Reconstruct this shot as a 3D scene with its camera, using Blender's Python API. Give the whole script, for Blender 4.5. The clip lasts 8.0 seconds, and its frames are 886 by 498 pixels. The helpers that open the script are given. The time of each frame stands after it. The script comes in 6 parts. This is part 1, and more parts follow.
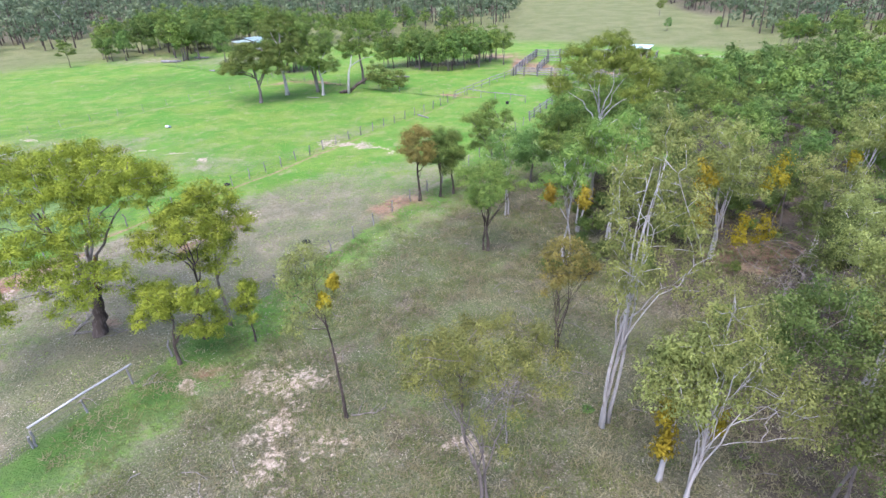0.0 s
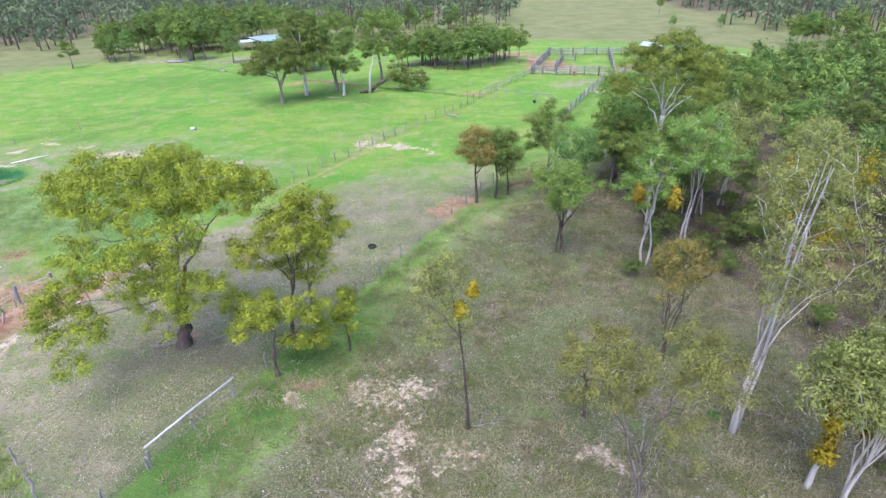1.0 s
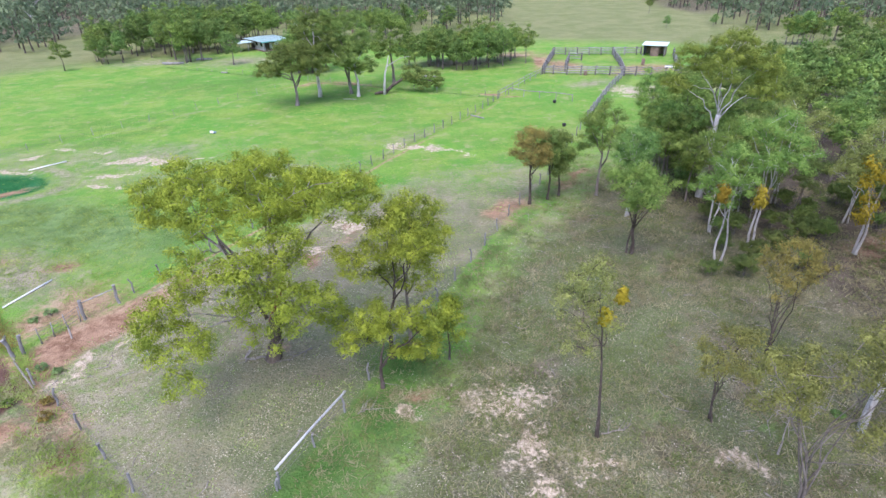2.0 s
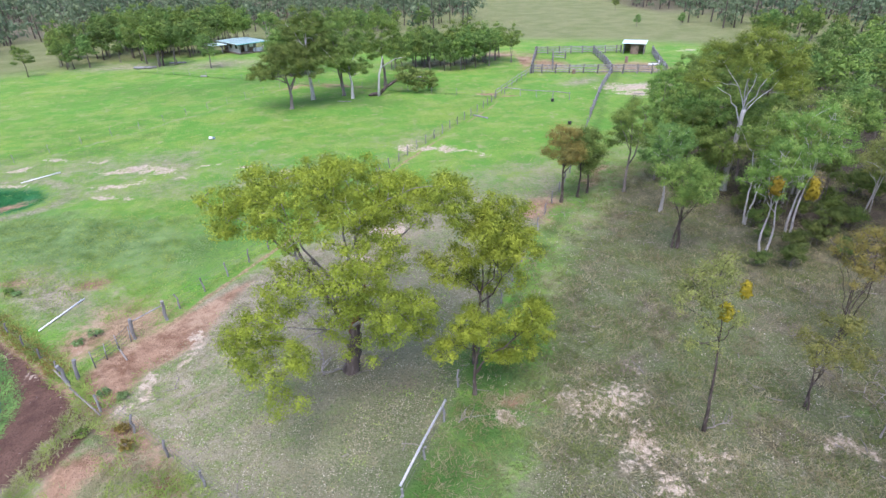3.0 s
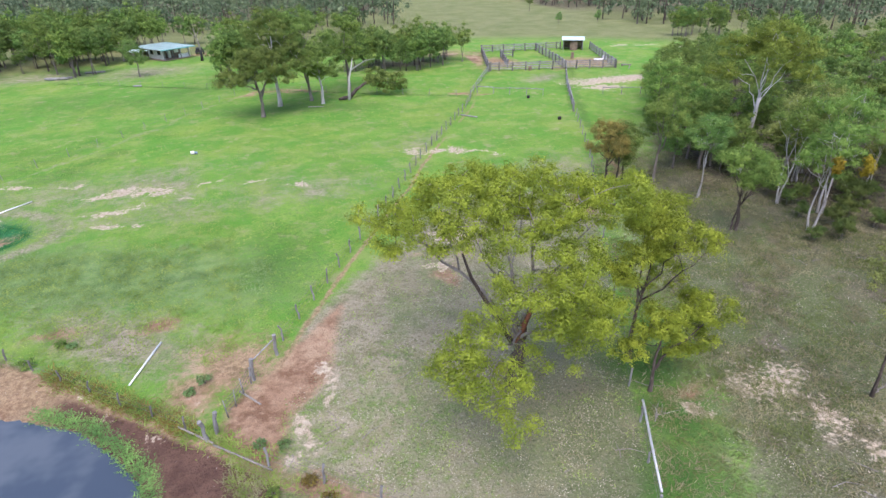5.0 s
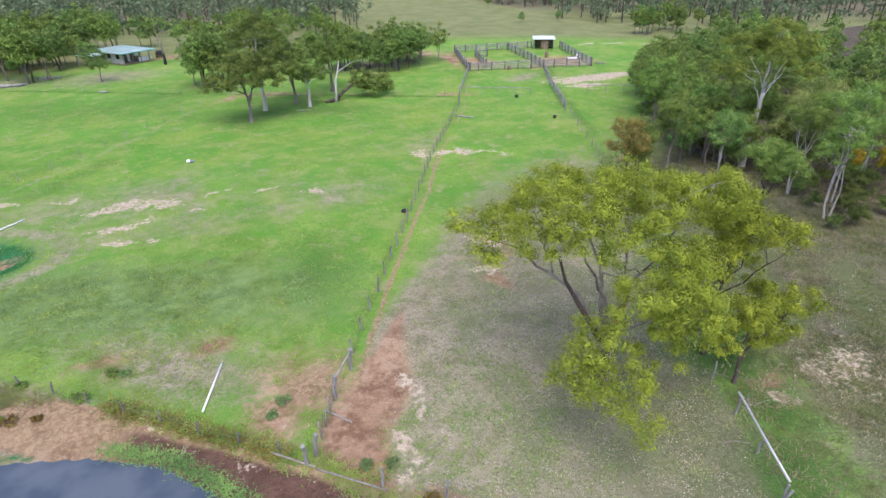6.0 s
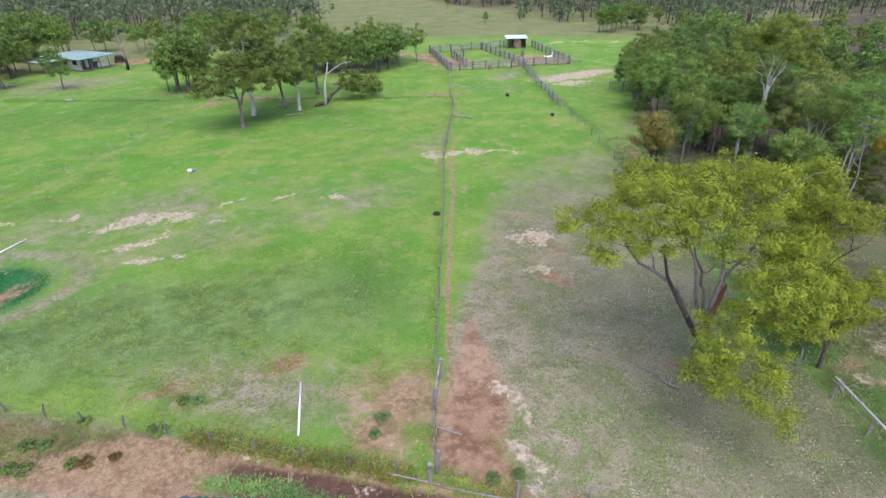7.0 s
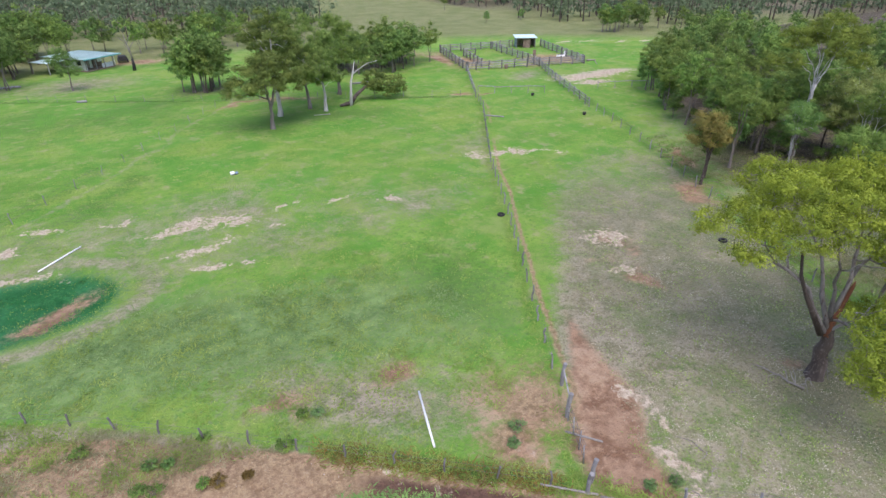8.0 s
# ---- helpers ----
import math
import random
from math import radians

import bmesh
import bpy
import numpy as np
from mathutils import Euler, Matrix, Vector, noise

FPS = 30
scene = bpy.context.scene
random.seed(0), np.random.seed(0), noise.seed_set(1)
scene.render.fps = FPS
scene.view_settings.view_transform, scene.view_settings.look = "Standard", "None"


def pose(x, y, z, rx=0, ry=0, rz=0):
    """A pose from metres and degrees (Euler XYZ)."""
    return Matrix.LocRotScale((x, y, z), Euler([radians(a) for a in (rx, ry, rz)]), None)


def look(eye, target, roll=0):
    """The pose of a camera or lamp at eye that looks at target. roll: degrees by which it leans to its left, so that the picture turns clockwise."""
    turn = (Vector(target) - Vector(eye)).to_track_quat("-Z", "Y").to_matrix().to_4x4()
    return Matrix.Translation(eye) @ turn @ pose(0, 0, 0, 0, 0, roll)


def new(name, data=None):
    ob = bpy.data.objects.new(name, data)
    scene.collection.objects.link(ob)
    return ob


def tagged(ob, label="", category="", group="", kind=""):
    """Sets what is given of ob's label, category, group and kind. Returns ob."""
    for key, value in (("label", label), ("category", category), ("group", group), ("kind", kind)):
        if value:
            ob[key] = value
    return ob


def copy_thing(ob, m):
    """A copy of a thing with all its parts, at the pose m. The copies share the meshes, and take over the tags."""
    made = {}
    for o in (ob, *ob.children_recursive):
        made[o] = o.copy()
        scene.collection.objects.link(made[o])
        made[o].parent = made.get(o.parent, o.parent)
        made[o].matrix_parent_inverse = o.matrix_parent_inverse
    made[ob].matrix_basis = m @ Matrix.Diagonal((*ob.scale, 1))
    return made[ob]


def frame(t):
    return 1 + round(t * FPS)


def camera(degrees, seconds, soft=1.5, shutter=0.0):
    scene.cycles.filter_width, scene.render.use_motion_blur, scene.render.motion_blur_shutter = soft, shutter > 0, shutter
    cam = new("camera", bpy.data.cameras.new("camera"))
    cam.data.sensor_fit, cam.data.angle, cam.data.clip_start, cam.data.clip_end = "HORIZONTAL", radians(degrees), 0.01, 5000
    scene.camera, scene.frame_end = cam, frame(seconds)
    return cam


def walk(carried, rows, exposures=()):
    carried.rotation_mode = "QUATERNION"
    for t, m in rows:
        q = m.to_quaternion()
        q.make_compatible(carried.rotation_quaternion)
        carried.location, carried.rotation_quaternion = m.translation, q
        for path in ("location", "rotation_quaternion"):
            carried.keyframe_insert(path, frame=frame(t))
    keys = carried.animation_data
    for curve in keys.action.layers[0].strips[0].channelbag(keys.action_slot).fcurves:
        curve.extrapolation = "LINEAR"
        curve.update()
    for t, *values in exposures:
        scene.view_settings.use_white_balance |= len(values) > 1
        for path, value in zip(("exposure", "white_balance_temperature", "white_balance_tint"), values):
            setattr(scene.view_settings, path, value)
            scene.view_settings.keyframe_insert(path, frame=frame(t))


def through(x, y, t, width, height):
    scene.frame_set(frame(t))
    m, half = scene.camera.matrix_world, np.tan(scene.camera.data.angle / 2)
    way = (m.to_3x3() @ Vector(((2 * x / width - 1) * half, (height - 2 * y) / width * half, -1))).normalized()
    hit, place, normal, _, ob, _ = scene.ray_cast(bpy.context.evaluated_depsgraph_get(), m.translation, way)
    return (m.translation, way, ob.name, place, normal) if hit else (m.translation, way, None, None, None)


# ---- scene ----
cam = camera(76.9, 8.0)
PATH = [
    (0, (1.72, 0.505, 18.514), (1.675, 2.274, 17.582), -1.9),
    (0.5, (-1.194, 0.883, 18.597), (-1.213, 2.651, 17.662), -1.9),
    (1, (-4.361, 1.295, 18.651), (-4.352, 3.061, 17.713), -1.9),
    (1.5, (-7.621, 1.803, 18.655), (-7.572, 3.568, 17.717), -1.8),
    (2, (-10.792, 2.277, 18.747), (-10.697, 4.04, 17.807), -1.7),
    (3.5, (-19.822, 4.23, 18.76), (-19.497, 5.964, 17.817), -1.5),
    (4, (-22.795, 5.176, 18.793), (-22.383, 6.89, 17.848), -1.3),
    (4.5, (-25.724, 6.277, 18.789), (-25.229, 7.968, 17.843), -1.3),
    (6, (-34.376, 10.483, 18.936), (-33.632, 12.077, 17.984), -0.9),
    (6.5, (-37.183, 12.343, 18.84), (-36.359, 13.898, 17.889), -0.8),
    (7, (-39.928, 14.333, 18.748), (-39.028, 15.845, 17.797), -0.8),
    (7.5, (-42.493, 16.344, 18.663), (-41.551, 17.83, 17.712), -0.6),
    (8, (-45.194, 18.541, 18.552), (-44.233, 20.015, 17.601), -0.5),
]
EXPOSURES = [(0, 1.70, 5900, 26), (2, 1.54, 5900, 24), (4, 1.42, 6000, 22), (6, 1.28, 6250, 21), (8, 1.12, 6200, 21)]
walk(cam, [(t, look(eye, target, roll)) for t, eye, target, roll in PATH], EXPOSURES)

# ---- light ----
SUN_UP, SUN_ROUND = radians(64), radians(200)
world = bpy.data.worlds.new("overcast_sky")
scene.world = world
world.use_nodes = True
sky = world.node_tree.nodes.new("ShaderNodeTexSky")
sky.sky_type, sky.sun_disc, sky.sun_elevation, sky.sun_rotation = "NISHITA", False, SUN_UP, SUN_ROUND
sky.air_density, sky.dust_density, sky.ozone_density = 1.2, 2.0, 1.0
world.node_tree.links.new(sky.outputs[0], world.node_tree.nodes["Background"].inputs[0])
world.node_tree.nodes["Background"].inputs[1].default_value = 0.125
sun = new("sun", bpy.data.lights.new("sun", "SUN"))
sun.data.energy, sun.data.angle, sun.data.color = 1.15, radians(48), (1.0, 0.97, 0.93)
sun.matrix_world = look((0, 0, 60), (0 - math.sin(SUN_ROUND) * 60, 0 - math.cos(SUN_ROUND) * 60, 60 - math.tan(SUN_UP) * 60))


# ---- materials ----
class Nodes:
    """A short hand for one node material."""

    def __init__(self, name, rough=0.85, metal=0.0, spec=0.3):
        self.mat = bpy.data.materials.new(name)
        self.mat.use_nodes = True
        self.tree = self.mat.node_tree
        self.bsdf = self.tree.nodes["Principled BSDF"]
        self.bsdf.inputs["Roughness"].default_value = rough
        self.bsdf.inputs["Metallic"].default_value = metal
        self.bsdf.inputs["Specular IOR Level"].default_value = spec

    def node(self, kind, **sets):
        n = self.tree.nodes.new(kind)
        for key, value in sets.items():
            if key == "op":
                n.operation = value
            elif key == "blend":
                n.blend_type = value
        return n

    def wire(self, a, b):
        self.tree.links.new(a, b)

    def value(self, x, slot):
        if isinstance(x, (int, float)):
            slot.default_value = x
        elif isinstance(x, tuple):
            slot.default_value = (*x, 1.0)
        else:
            self.wire(x, slot)

    def place(self, world_space=False):
        if world_space:
            return self.node("ShaderNodeNewGeometry").outputs["Position"]
        return self.node("ShaderNodeTexCoord").outputs["Object"]

    def noise(self, where, scale, detail=3.0, rough=0.6, stretch=None):
        if stretch:
            m = self.node("ShaderNodeMapping")
            m.inputs["Scale"].default_value = stretch
            self.wire(where, m.inputs["Vector"])
            where = m.outputs[0]
        n = self.node("ShaderNodeTexNoise")
        n.inputs["Scale"].default_value, n.inputs["Detail"].default_value, n.inputs["Roughness"].default_value = scale, detail, rough
        self.wire(where, n.inputs["Vector"])
        return n.outputs[0]

    def math(self, op, a, b=0.0, c=0.0):
        n = self.node("ShaderNodeMath", op=op)
        for x, slot in zip((a, b, c), n.inputs):
            self.value(x, slot)
        return n.outputs[0]

    def step(self, x, low, high):
        n = self.node("ShaderNodeMapRange")
        n.interpolation_type = "SMOOTHSTEP"
        for v, slot in zip((x, low, high), n.inputs):
            self.value(v, slot)
        return n.outputs[0]

    def mix(self, f, a, b, blend="MIX"):
        n = self.node("ShaderNodeMix", blend=blend)
        n.data_type = "RGBA"
        self.value(f, n.inputs[0])
        self.value(a, n.inputs[6])
        self.value(b, n.inputs[7])
        return n.outputs[2]

    def read(self, name):
        n = self.node("ShaderNodeAttribute")
        n.attribute_name = name
        return n.outputs["Fac"]

    def bump(self, height, strength, distance):
        n = self.node("ShaderNodeBump")
        n.inputs["Strength"].default_value, n.inputs["Distance"].default_value = strength, distance
        self.wire(height, n.inputs["Height"])
        self.wire(n.outputs[0], self.bsdf.inputs["Normal"])

    def colour(self, x):
        self.value(x, self.bsdf.inputs["Base Color"])
        return self.mat


def surface(name, dark, light, third, scale=2.0, fine=20.0, rough=0.85, metal=0.0, stretch=None, bump=0.4, depth=0.02, spec=0.3):
    """Two-scale mottled surface in object space."""
    n = Nodes(name, rough, metal, spec)
    p = n.place()
    a, b = n.noise(p, scale, 4, 0.6, stretch), n.noise(p, fine, 3, 0.65, stretch)
    c = n.mix(n.step(a, 0.35, 0.65), dark, light)
    c = n.mix(n.step(b, 0.5, 0.72), c, third)
    r = n.node("ShaderNodeObjectInfo").outputs["Random"]
    v = n.node("ShaderNodeHueSaturation")
    n.wire(n.math("MULTIPLY_ADD", r, 0.3, 0.85), v.inputs["Value"])
    n.wire(c, v.inputs["Color"])
    n.bump(b, bump, depth)
    return n.colour(v.outputs[0])


def foliage(name, dark, light, tip, patch=0.55, through=0.22, vary=0.26):
    """Leaves: each leaf, each spray and each tree differs a little; some light passes through."""
    n = Nodes(name, 0.75, 0.0, 0.1)
    g = n.node("ShaderNodeNewGeometry")
    isle = g.outputs["Random Per Island"]
    p = n.place()
    big = n.noise(p, patch, 3, 0.6)
    c = n.mix(n.step(big, 0.36, 0.66), dark, light)
    c = n.mix(n.math("MULTIPLY", n.math("MULTIPLY_ADD", isle, 0.35, 0.5), n.step(n.noise(p, patch * 2.4, 3), 0.42, 0.66)), c, tip)
    v = n.node("ShaderNodeHueSaturation")
    r = n.node("ShaderNodeObjectInfo").outputs["Random"]
    n.wire(n.math("MULTIPLY_ADD", isle, 0.3, n.math("MULTIPLY_ADD", r, vary, 0.95 - vary / 2)), v.inputs["Value"])
    n.wire(n.math("MULTIPLY_ADD", r, vary * 0.075, 0.505 - vary * 0.0375), v.inputs["Hue"])
    n.wire(c, v.inputs["Color"])
    n.colour(v.outputs[0])
    t = n.node("ShaderNodeBsdfTranslucent")
    n.wire(v.outputs[0], t.inputs["Color"])
    m = n.node("ShaderNodeMixShader")
    m.inputs[0].default_value = through
    n.wire(n.bsdf.outputs[0], m.inputs[1])
    n.wire(t.outputs[0], m.inputs[2])
    n.wire(m.outputs[0], n.tree.nodes["Material Output"].inputs["Surface"])
    return n.mat


LEAF_OLIVE = foliage("olive_yellow_leaves", (0.139, 0.180, 0.023), (0.239, 0.285, 0.031), (0.357, 0.397, 0.047), vary=0.12)
LEAF_GREEN = foliage("eucalypt_green_leaves", (0.092, 0.153, 0.034), (0.161, 0.239, 0.047), (0.262, 0.335, 0.078), vary=0.4)
LEAF_GREY = foliage("grey_green_gum_leaves", (0.14, 0.168, 0.05), (0.225, 0.255, 0.068), (0.33, 0.36, 0.105))
LEAF_DARK = foliage("dark_olive_leaves", (0.081, 0.124, 0.030), (0.143, 0.195, 0.043), (0.229, 0.282, 0.068), vary=0.35)
LEAF_CROWN = foliage("golden_olive_leaves", (0.112, 0.155, 0.028), (0.18, 0.235, 0.04), (0.28, 0.335, 0.062))
LEAF_FRESH = foliage("fresh_green_leaves", (0.10, 0.18, 0.05), (0.15, 0.25, 0.065), (0.21, 0.32, 0.085))
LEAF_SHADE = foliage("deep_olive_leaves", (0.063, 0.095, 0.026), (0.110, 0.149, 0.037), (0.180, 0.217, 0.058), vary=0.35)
LEAF_RUST = foliage("rusty_brown_leaves", (0.145, 0.135, 0.04), (0.225, 0.195, 0.05), (0.33, 0.26, 0.07))
LEAF_BRONZE = foliage("bronze_olive_leaves", (0.116, 0.120, 0.033), (0.176, 0.176, 0.045), (0.258, 0.245, 0.070))
LEAF_GOLD = foliage("mistletoe_gold_leaves", (0.17, 0.14, 0.012), (0.26, 0.205, 0.016), (0.36, 0.28, 0.026))
LEAF_ORANGE = foliage("mistletoe_orange_leaves", (0.17, 0.125, 0.014), (0.25, 0.18, 0.018), (0.34, 0.24, 0.028))
# far leaves: distance haze is put into the colour, greyer and bluer
LEAF_HAZE = foliage("haze_tinted_far_leaves", (0.085, 0.125, 0.068), (0.135, 0.18, 0.095), (0.20, 0.245, 0.125), 0.05)
LEAF_BLUE = foliage("soft_blue_green_leaves", (0.081, 0.141, 0.036), (0.132, 0.210, 0.050), (0.227, 0.297, 0.077), 0.3, vary=0.4)
BARK_DARK = surface("dark_fissured_bark", (0.05, 0.038, 0.03), (0.11, 0.085, 0.068), (0.16, 0.13, 0.11), 1.2, 9, 0.95, stretch=(1, 1, 0.25), bump=0.9, depth=0.05)
BARK_GREY = surface("grey_brown_bark", (0.13, 0.11, 0.095), (0.24, 0.21, 0.18), (0.10, 0.075, 0.06), 0.9, 8, 0.95, stretch=(1, 1, 0.3), bump=0.7, depth=0.03)
BARK_PALE = surface("weathered_grey_limb_bark", (0.16, 0.14, 0.125), (0.30, 0.275, 0.25), (0.09, 0.06, 0.045), 0.8, 7, 0.95, stretch=(1, 1, 0.3), bump=0.7, depth=0.03)
BARK_WHITE = surface("smooth_white_gum_bark", (0.34, 0.32, 0.29), (0.54, 0.52, 0.49), (0.20, 0.17, 0.15), 0.8, 3.5, 0.8, stretch=(1, 1, 0.4), bump=0.3)
BARK_RED = surface("red_torn_bark", (0.16, 0.065, 0.035), (0.24, 0.10, 0.05), (0.08, 0.04, 0.03), 1.5, 9, 0.95, stretch=(1, 1, 0.2), bump=0.7)
DEADWOOD = surface("bleached_dead_wood", (0.192, 0.168, 0.143), (0.304, 0.273, 0.236), (0.120, 0.098, 0.079), 2.0, 12, 0.9, bump=0.4)
POSTWOOD = surface("weathered_grey_post", (0.18, 0.17, 0.16), (0.31, 0.30, 0.29), (0.10, 0.09, 0.08), 2.0, 14, 0.92, stretch=(1, 1, 0.15), bump=0.5)
RAILWOOD = surface("weathered_grey_rail", (0.20, 0.19, 0.18), (0.33, 0.32, 0.31), (0.12, 0.105, 0.095), 1.5, 12, 0.92, bump=0.5)
YARDWOOD = surface("dark_weathered_yard_timber", (0.115, 0.105, 0.095), (0.230, 0.216, 0.200), (0.081, 0.068, 0.057), 2.0, 14, 0.92, stretch=(1, 1, 0.15), bump=0.5)
WIRE = surface("dull_fence_wire", (0.14, 0.13, 0.12), (0.20, 0.19, 0.18), (0.16, 0.10, 0.07), 2, 20, 0.6, 0.6, bump=0.0)
STEEL = surface("galvanised_pipe", (0.42, 0.42, 0.42), (0.55, 0.55, 0.54), (0.30, 0.25, 0.22), 2, 16, 0.5, 0.4, bump=0.1)
WHITE = surface("white_plastic_pipe", (0.74, 0.73, 0.70), (0.82, 0.81, 0.79), (0.6, 0.56, 0.5), 1.5, 10, 0.5, bump=0.05)
ROOF = surface("pale_corrugated_iron", (0.50, 0.64, 0.60), (0.60, 0.74, 0.69), (0.42, 0.50, 0.48), 0.8, 6, 0.45, 0.2, bump=0.1)
BOARD_WHITE = surface("white_weatherboard", (0.46, 0.46, 0.45), (0.60, 0.60, 0.59), (0.34, 0.32, 0.30), 0.8, 6, 0.7, bump=0.1)
BOARD_BROWN = surface("old_brown_boards", (0.16, 0.11, 0.08), (0.26, 0.19, 0.14), (0.10, 0.07, 0.05), 1.2, 9, 0.9, bump=0.3)
DARK = surface("dark_recess", (0.02, 0.02, 0.02), (0.035, 0.033, 0.03), (0.05, 0.045, 0.04), 1, 5, 0.8)
TEAL = surface("blue_green_paint", (0.10, 0.34, 0.34), (0.14, 0.42, 0.41), (0.2, 0.3, 0.3), 1, 8, 0.5, bump=0.05)
BLUE = surface("blue_grey_sheet", (0.10, 0.16, 0.22), (0.16, 0.22, 0.28), (0.22, 0.24, 0.26), 1, 8, 0.5, bump=0.1)
RUBBER = surface("black_rubber", (0.02, 0.02, 0.02), (0.035, 0.034, 0.033), (0.06, 0.055, 0.05), 3, 20, 0.8)
GLASS_DARK = surface("dark_window_glass", (0.02, 0.025, 0.03), (0.03, 0.035, 0.04), (0.04, 0.04, 0.045), 1, 4, 0.08, spec=0.6, bump=0.0)
STRAW = foliage("dry_straw_grass", (0.200, 0.180, 0.093), (0.270, 0.245, 0.132), (0.360, 0.330, 0.196), 0.3, 0.45)
PALE_LEAF = foliage("bleached_fallen_leaves", (0.30, 0.26, 0.18), (0.42, 0.37, 0.27), (0.52, 0.47, 0.36), 0.5, 0.1)
BLADE = foliage("green_grass_blades", (0.172, 0.265, 0.055), (0.253, 0.356, 0.072), (0.345, 0.414, 0.110), 0.3, 0.45)
WEED = foliage("blue_green_weeds", (0.15, 0.24, 0.085), (0.21, 0.31, 0.11), (0.28, 0.37, 0.15), 0.4, 0.45)
DULL = foliage("dull_olive_grass_blades", (0.108, 0.140, 0.043), (0.157, 0.187, 0.060), (0.225, 0.244, 0.093), 0.3, 0.4)
WATERWEED = foliage("emerald_water_weed", (0.025, 0.15, 0.045), (0.04, 0.20, 0.06), (0.07, 0.25, 0.085), 0.4, 0.3)
SEDGE = foliage("brown_sedge", (0.13, 0.09, 0.025), (0.20, 0.14, 0.035), (0.26, 0.19, 0.06), 0.6, 0.2)
STONE = surface("pale_stone", (0.38, 0.34, 0.30), (0.52, 0.48, 0.43), (0.26, 0.22, 0.19), 2, 12, 0.95, bump=0.5)


def water_material():
    n = Nodes("sky_tinted_dam_water", 0.06, 0.0, 0.5)
    p = n.place(True)
    n.bump(n.noise(p, 1.6, 3, 0.6), 0.12, 0.05)
    # murky base, lightened in blue-grey patches to paint in reflected cloud
    return n.colour(n.mix(n.step(n.noise(p, 0.35, 3), 0.4, 0.65), (0.045, 0.06, 0.078), (0.085, 0.10, 0.112)))


WATER = water_material()


def ground_material():
    """Pasture, dry grass, leaf litter, bare earth: the zones come from the mesh, their ragged edges and grain from noise."""
    n = Nodes("pasture_ground", 0.95, 0.0, 0.15)
    p = n.place(True)
    huge, large = n.noise(p, 0.035, 3, 0.55), n.noise(p, 0.16, 5, 0.68)
    mid, fine, grit = n.noise(p, 0.8, 5, 0.7), n.noise(p, 3.2, 4, 0.75), n.noise(p, 11, 3, 0.75)

    def zone(name, ragged=0.5, soft=0.16):
        edge = n.math("MULTIPLY_ADD", n.math("SUBTRACT", n.math("MULTIPLY_ADD", mid, 0.55, n.math("MULTIPLY", fine, 0.45)), 0.5), ragged * 2, n.read(name))
        return n.step(edge, 0.5 - soft, 0.5 + soft)

    tuft = n.noise(p, 6.0, 3, 0.7)
    green = n.mix(n.step(large, 0.34, 0.66), (0.111, 0.248, 0.031), (0.179, 0.319, 0.048))
    green = n.mix(n.math("MULTIPLY", n.step(huge, 0.45, 0.68), 0.6), green, (0.096, 0.292, 0.031))
    green = n.mix(n.math("MULTIPLY", n.step(n.noise(p, 0.09, 4, 0.65), 0.46, 0.64), 0.7), green, (0.232, 0.325, 0.057))
    green = n.mix(n.math("MULTIPLY", n.step(mid, 0.5, 0.7), 0.5), green, (0.243, 0.281, 0.083))
    green = n.mix(n.math("MULTIPLY", n.step(fine, 0.48, 0.66), 0.7), green, (0.079, 0.187, 0.024))
    green = n.mix(n.math("MULTIPLY", n.step(grit, 0.52, 0.7), 0.4), green, (0.237, 0.297, 0.072))
    green = n.mix(n.math("MULTIPLY", n.step(n.noise(p, 0.3, 5, 0.7), 0.48, 0.64), 0.5), green, (0.277, 0.317, 0.101))
    green = n.mix(n.math("MULTIPLY", n.step(n.noise(p, 0.22, 5, 0.7), 0.48, 0.64), 0.6), green, (0.081, 0.259, 0.026))
    green = n.mix(n.math("MULTIPLY", n.step(n.noise(p, 0.5, 5, 0.72), 0.54, 0.68), 0.6), green, (0.328, 0.292, 0.154))
    dry = n.mix(n.step(mid, 0.35, 0.62), (0.205, 0.188, 0.105), (0.36, 0.305, 0.21))
    dry = n.mix(n.math("MULTIPLY", n.step(n.noise(p, 0.28, 4, 0.65), 0.48, 0.62), 0.5), dry, (0.155, 0.21, 0.065))
    dry = n.mix(n.math("MULTIPLY", n.step(n.noise(p, 0.4, 4, 0.65), 0.36, 0.56), n.math("MULTIPLY", n.read("sward"), 0.9)), dry, (0.10, 0.128, 0.05))
    dry = n.mix(n.math("MULTIPLY", n.step(tuft, 0.5, 0.68), 0.7), dry, (0.085, 0.098, 0.042))
    dry = n.mix(n.math("MULTIPLY", n.step(fine, 0.5, 0.72), 0.5), dry, (0.33, 0.30, 0.21))
    dry = n.mix(n.math("MULTIPLY", n.step(grit, 0.55, 0.68), 0.6), dry, (0.39, 0.355, 0.255))
    far = n.mix(n.step(large, 0.35, 0.65), (0.155, 0.185, 0.062), (0.225, 0.23, 0.098))
    far = n.mix(n.math("MULTIPLY", n.step(mid, 0.5, 0.7), 0.5), far, (0.235, 0.215, 0.12))
    far = n.mix(n.math("MULTIPLY", n.step(fine, 0.5, 0.66), 0.6), far, (0.09, 0.115, 0.045))
    lush = n.mix(n.step(mid, 0.35, 0.65), (0.045, 0.112, 0.02), (0.08, 0.165, 0.03))
    lush = n.mix(n.math("MULTIPLY", n.step(tuft, 0.5, 0.68), 0.5), lush, (0.12, 0.19, 0.05))
    weed = n.mix(n.step(mid, 0.38, 0.62), (0.125, 0.205, 0.06), (0.195, 0.295, 0.09))
    weed = n.mix(n.math("MULTIPLY", n.step(fine, 0.5, 0.7), 0.5), weed, (0.17, 0.19, 0.10))
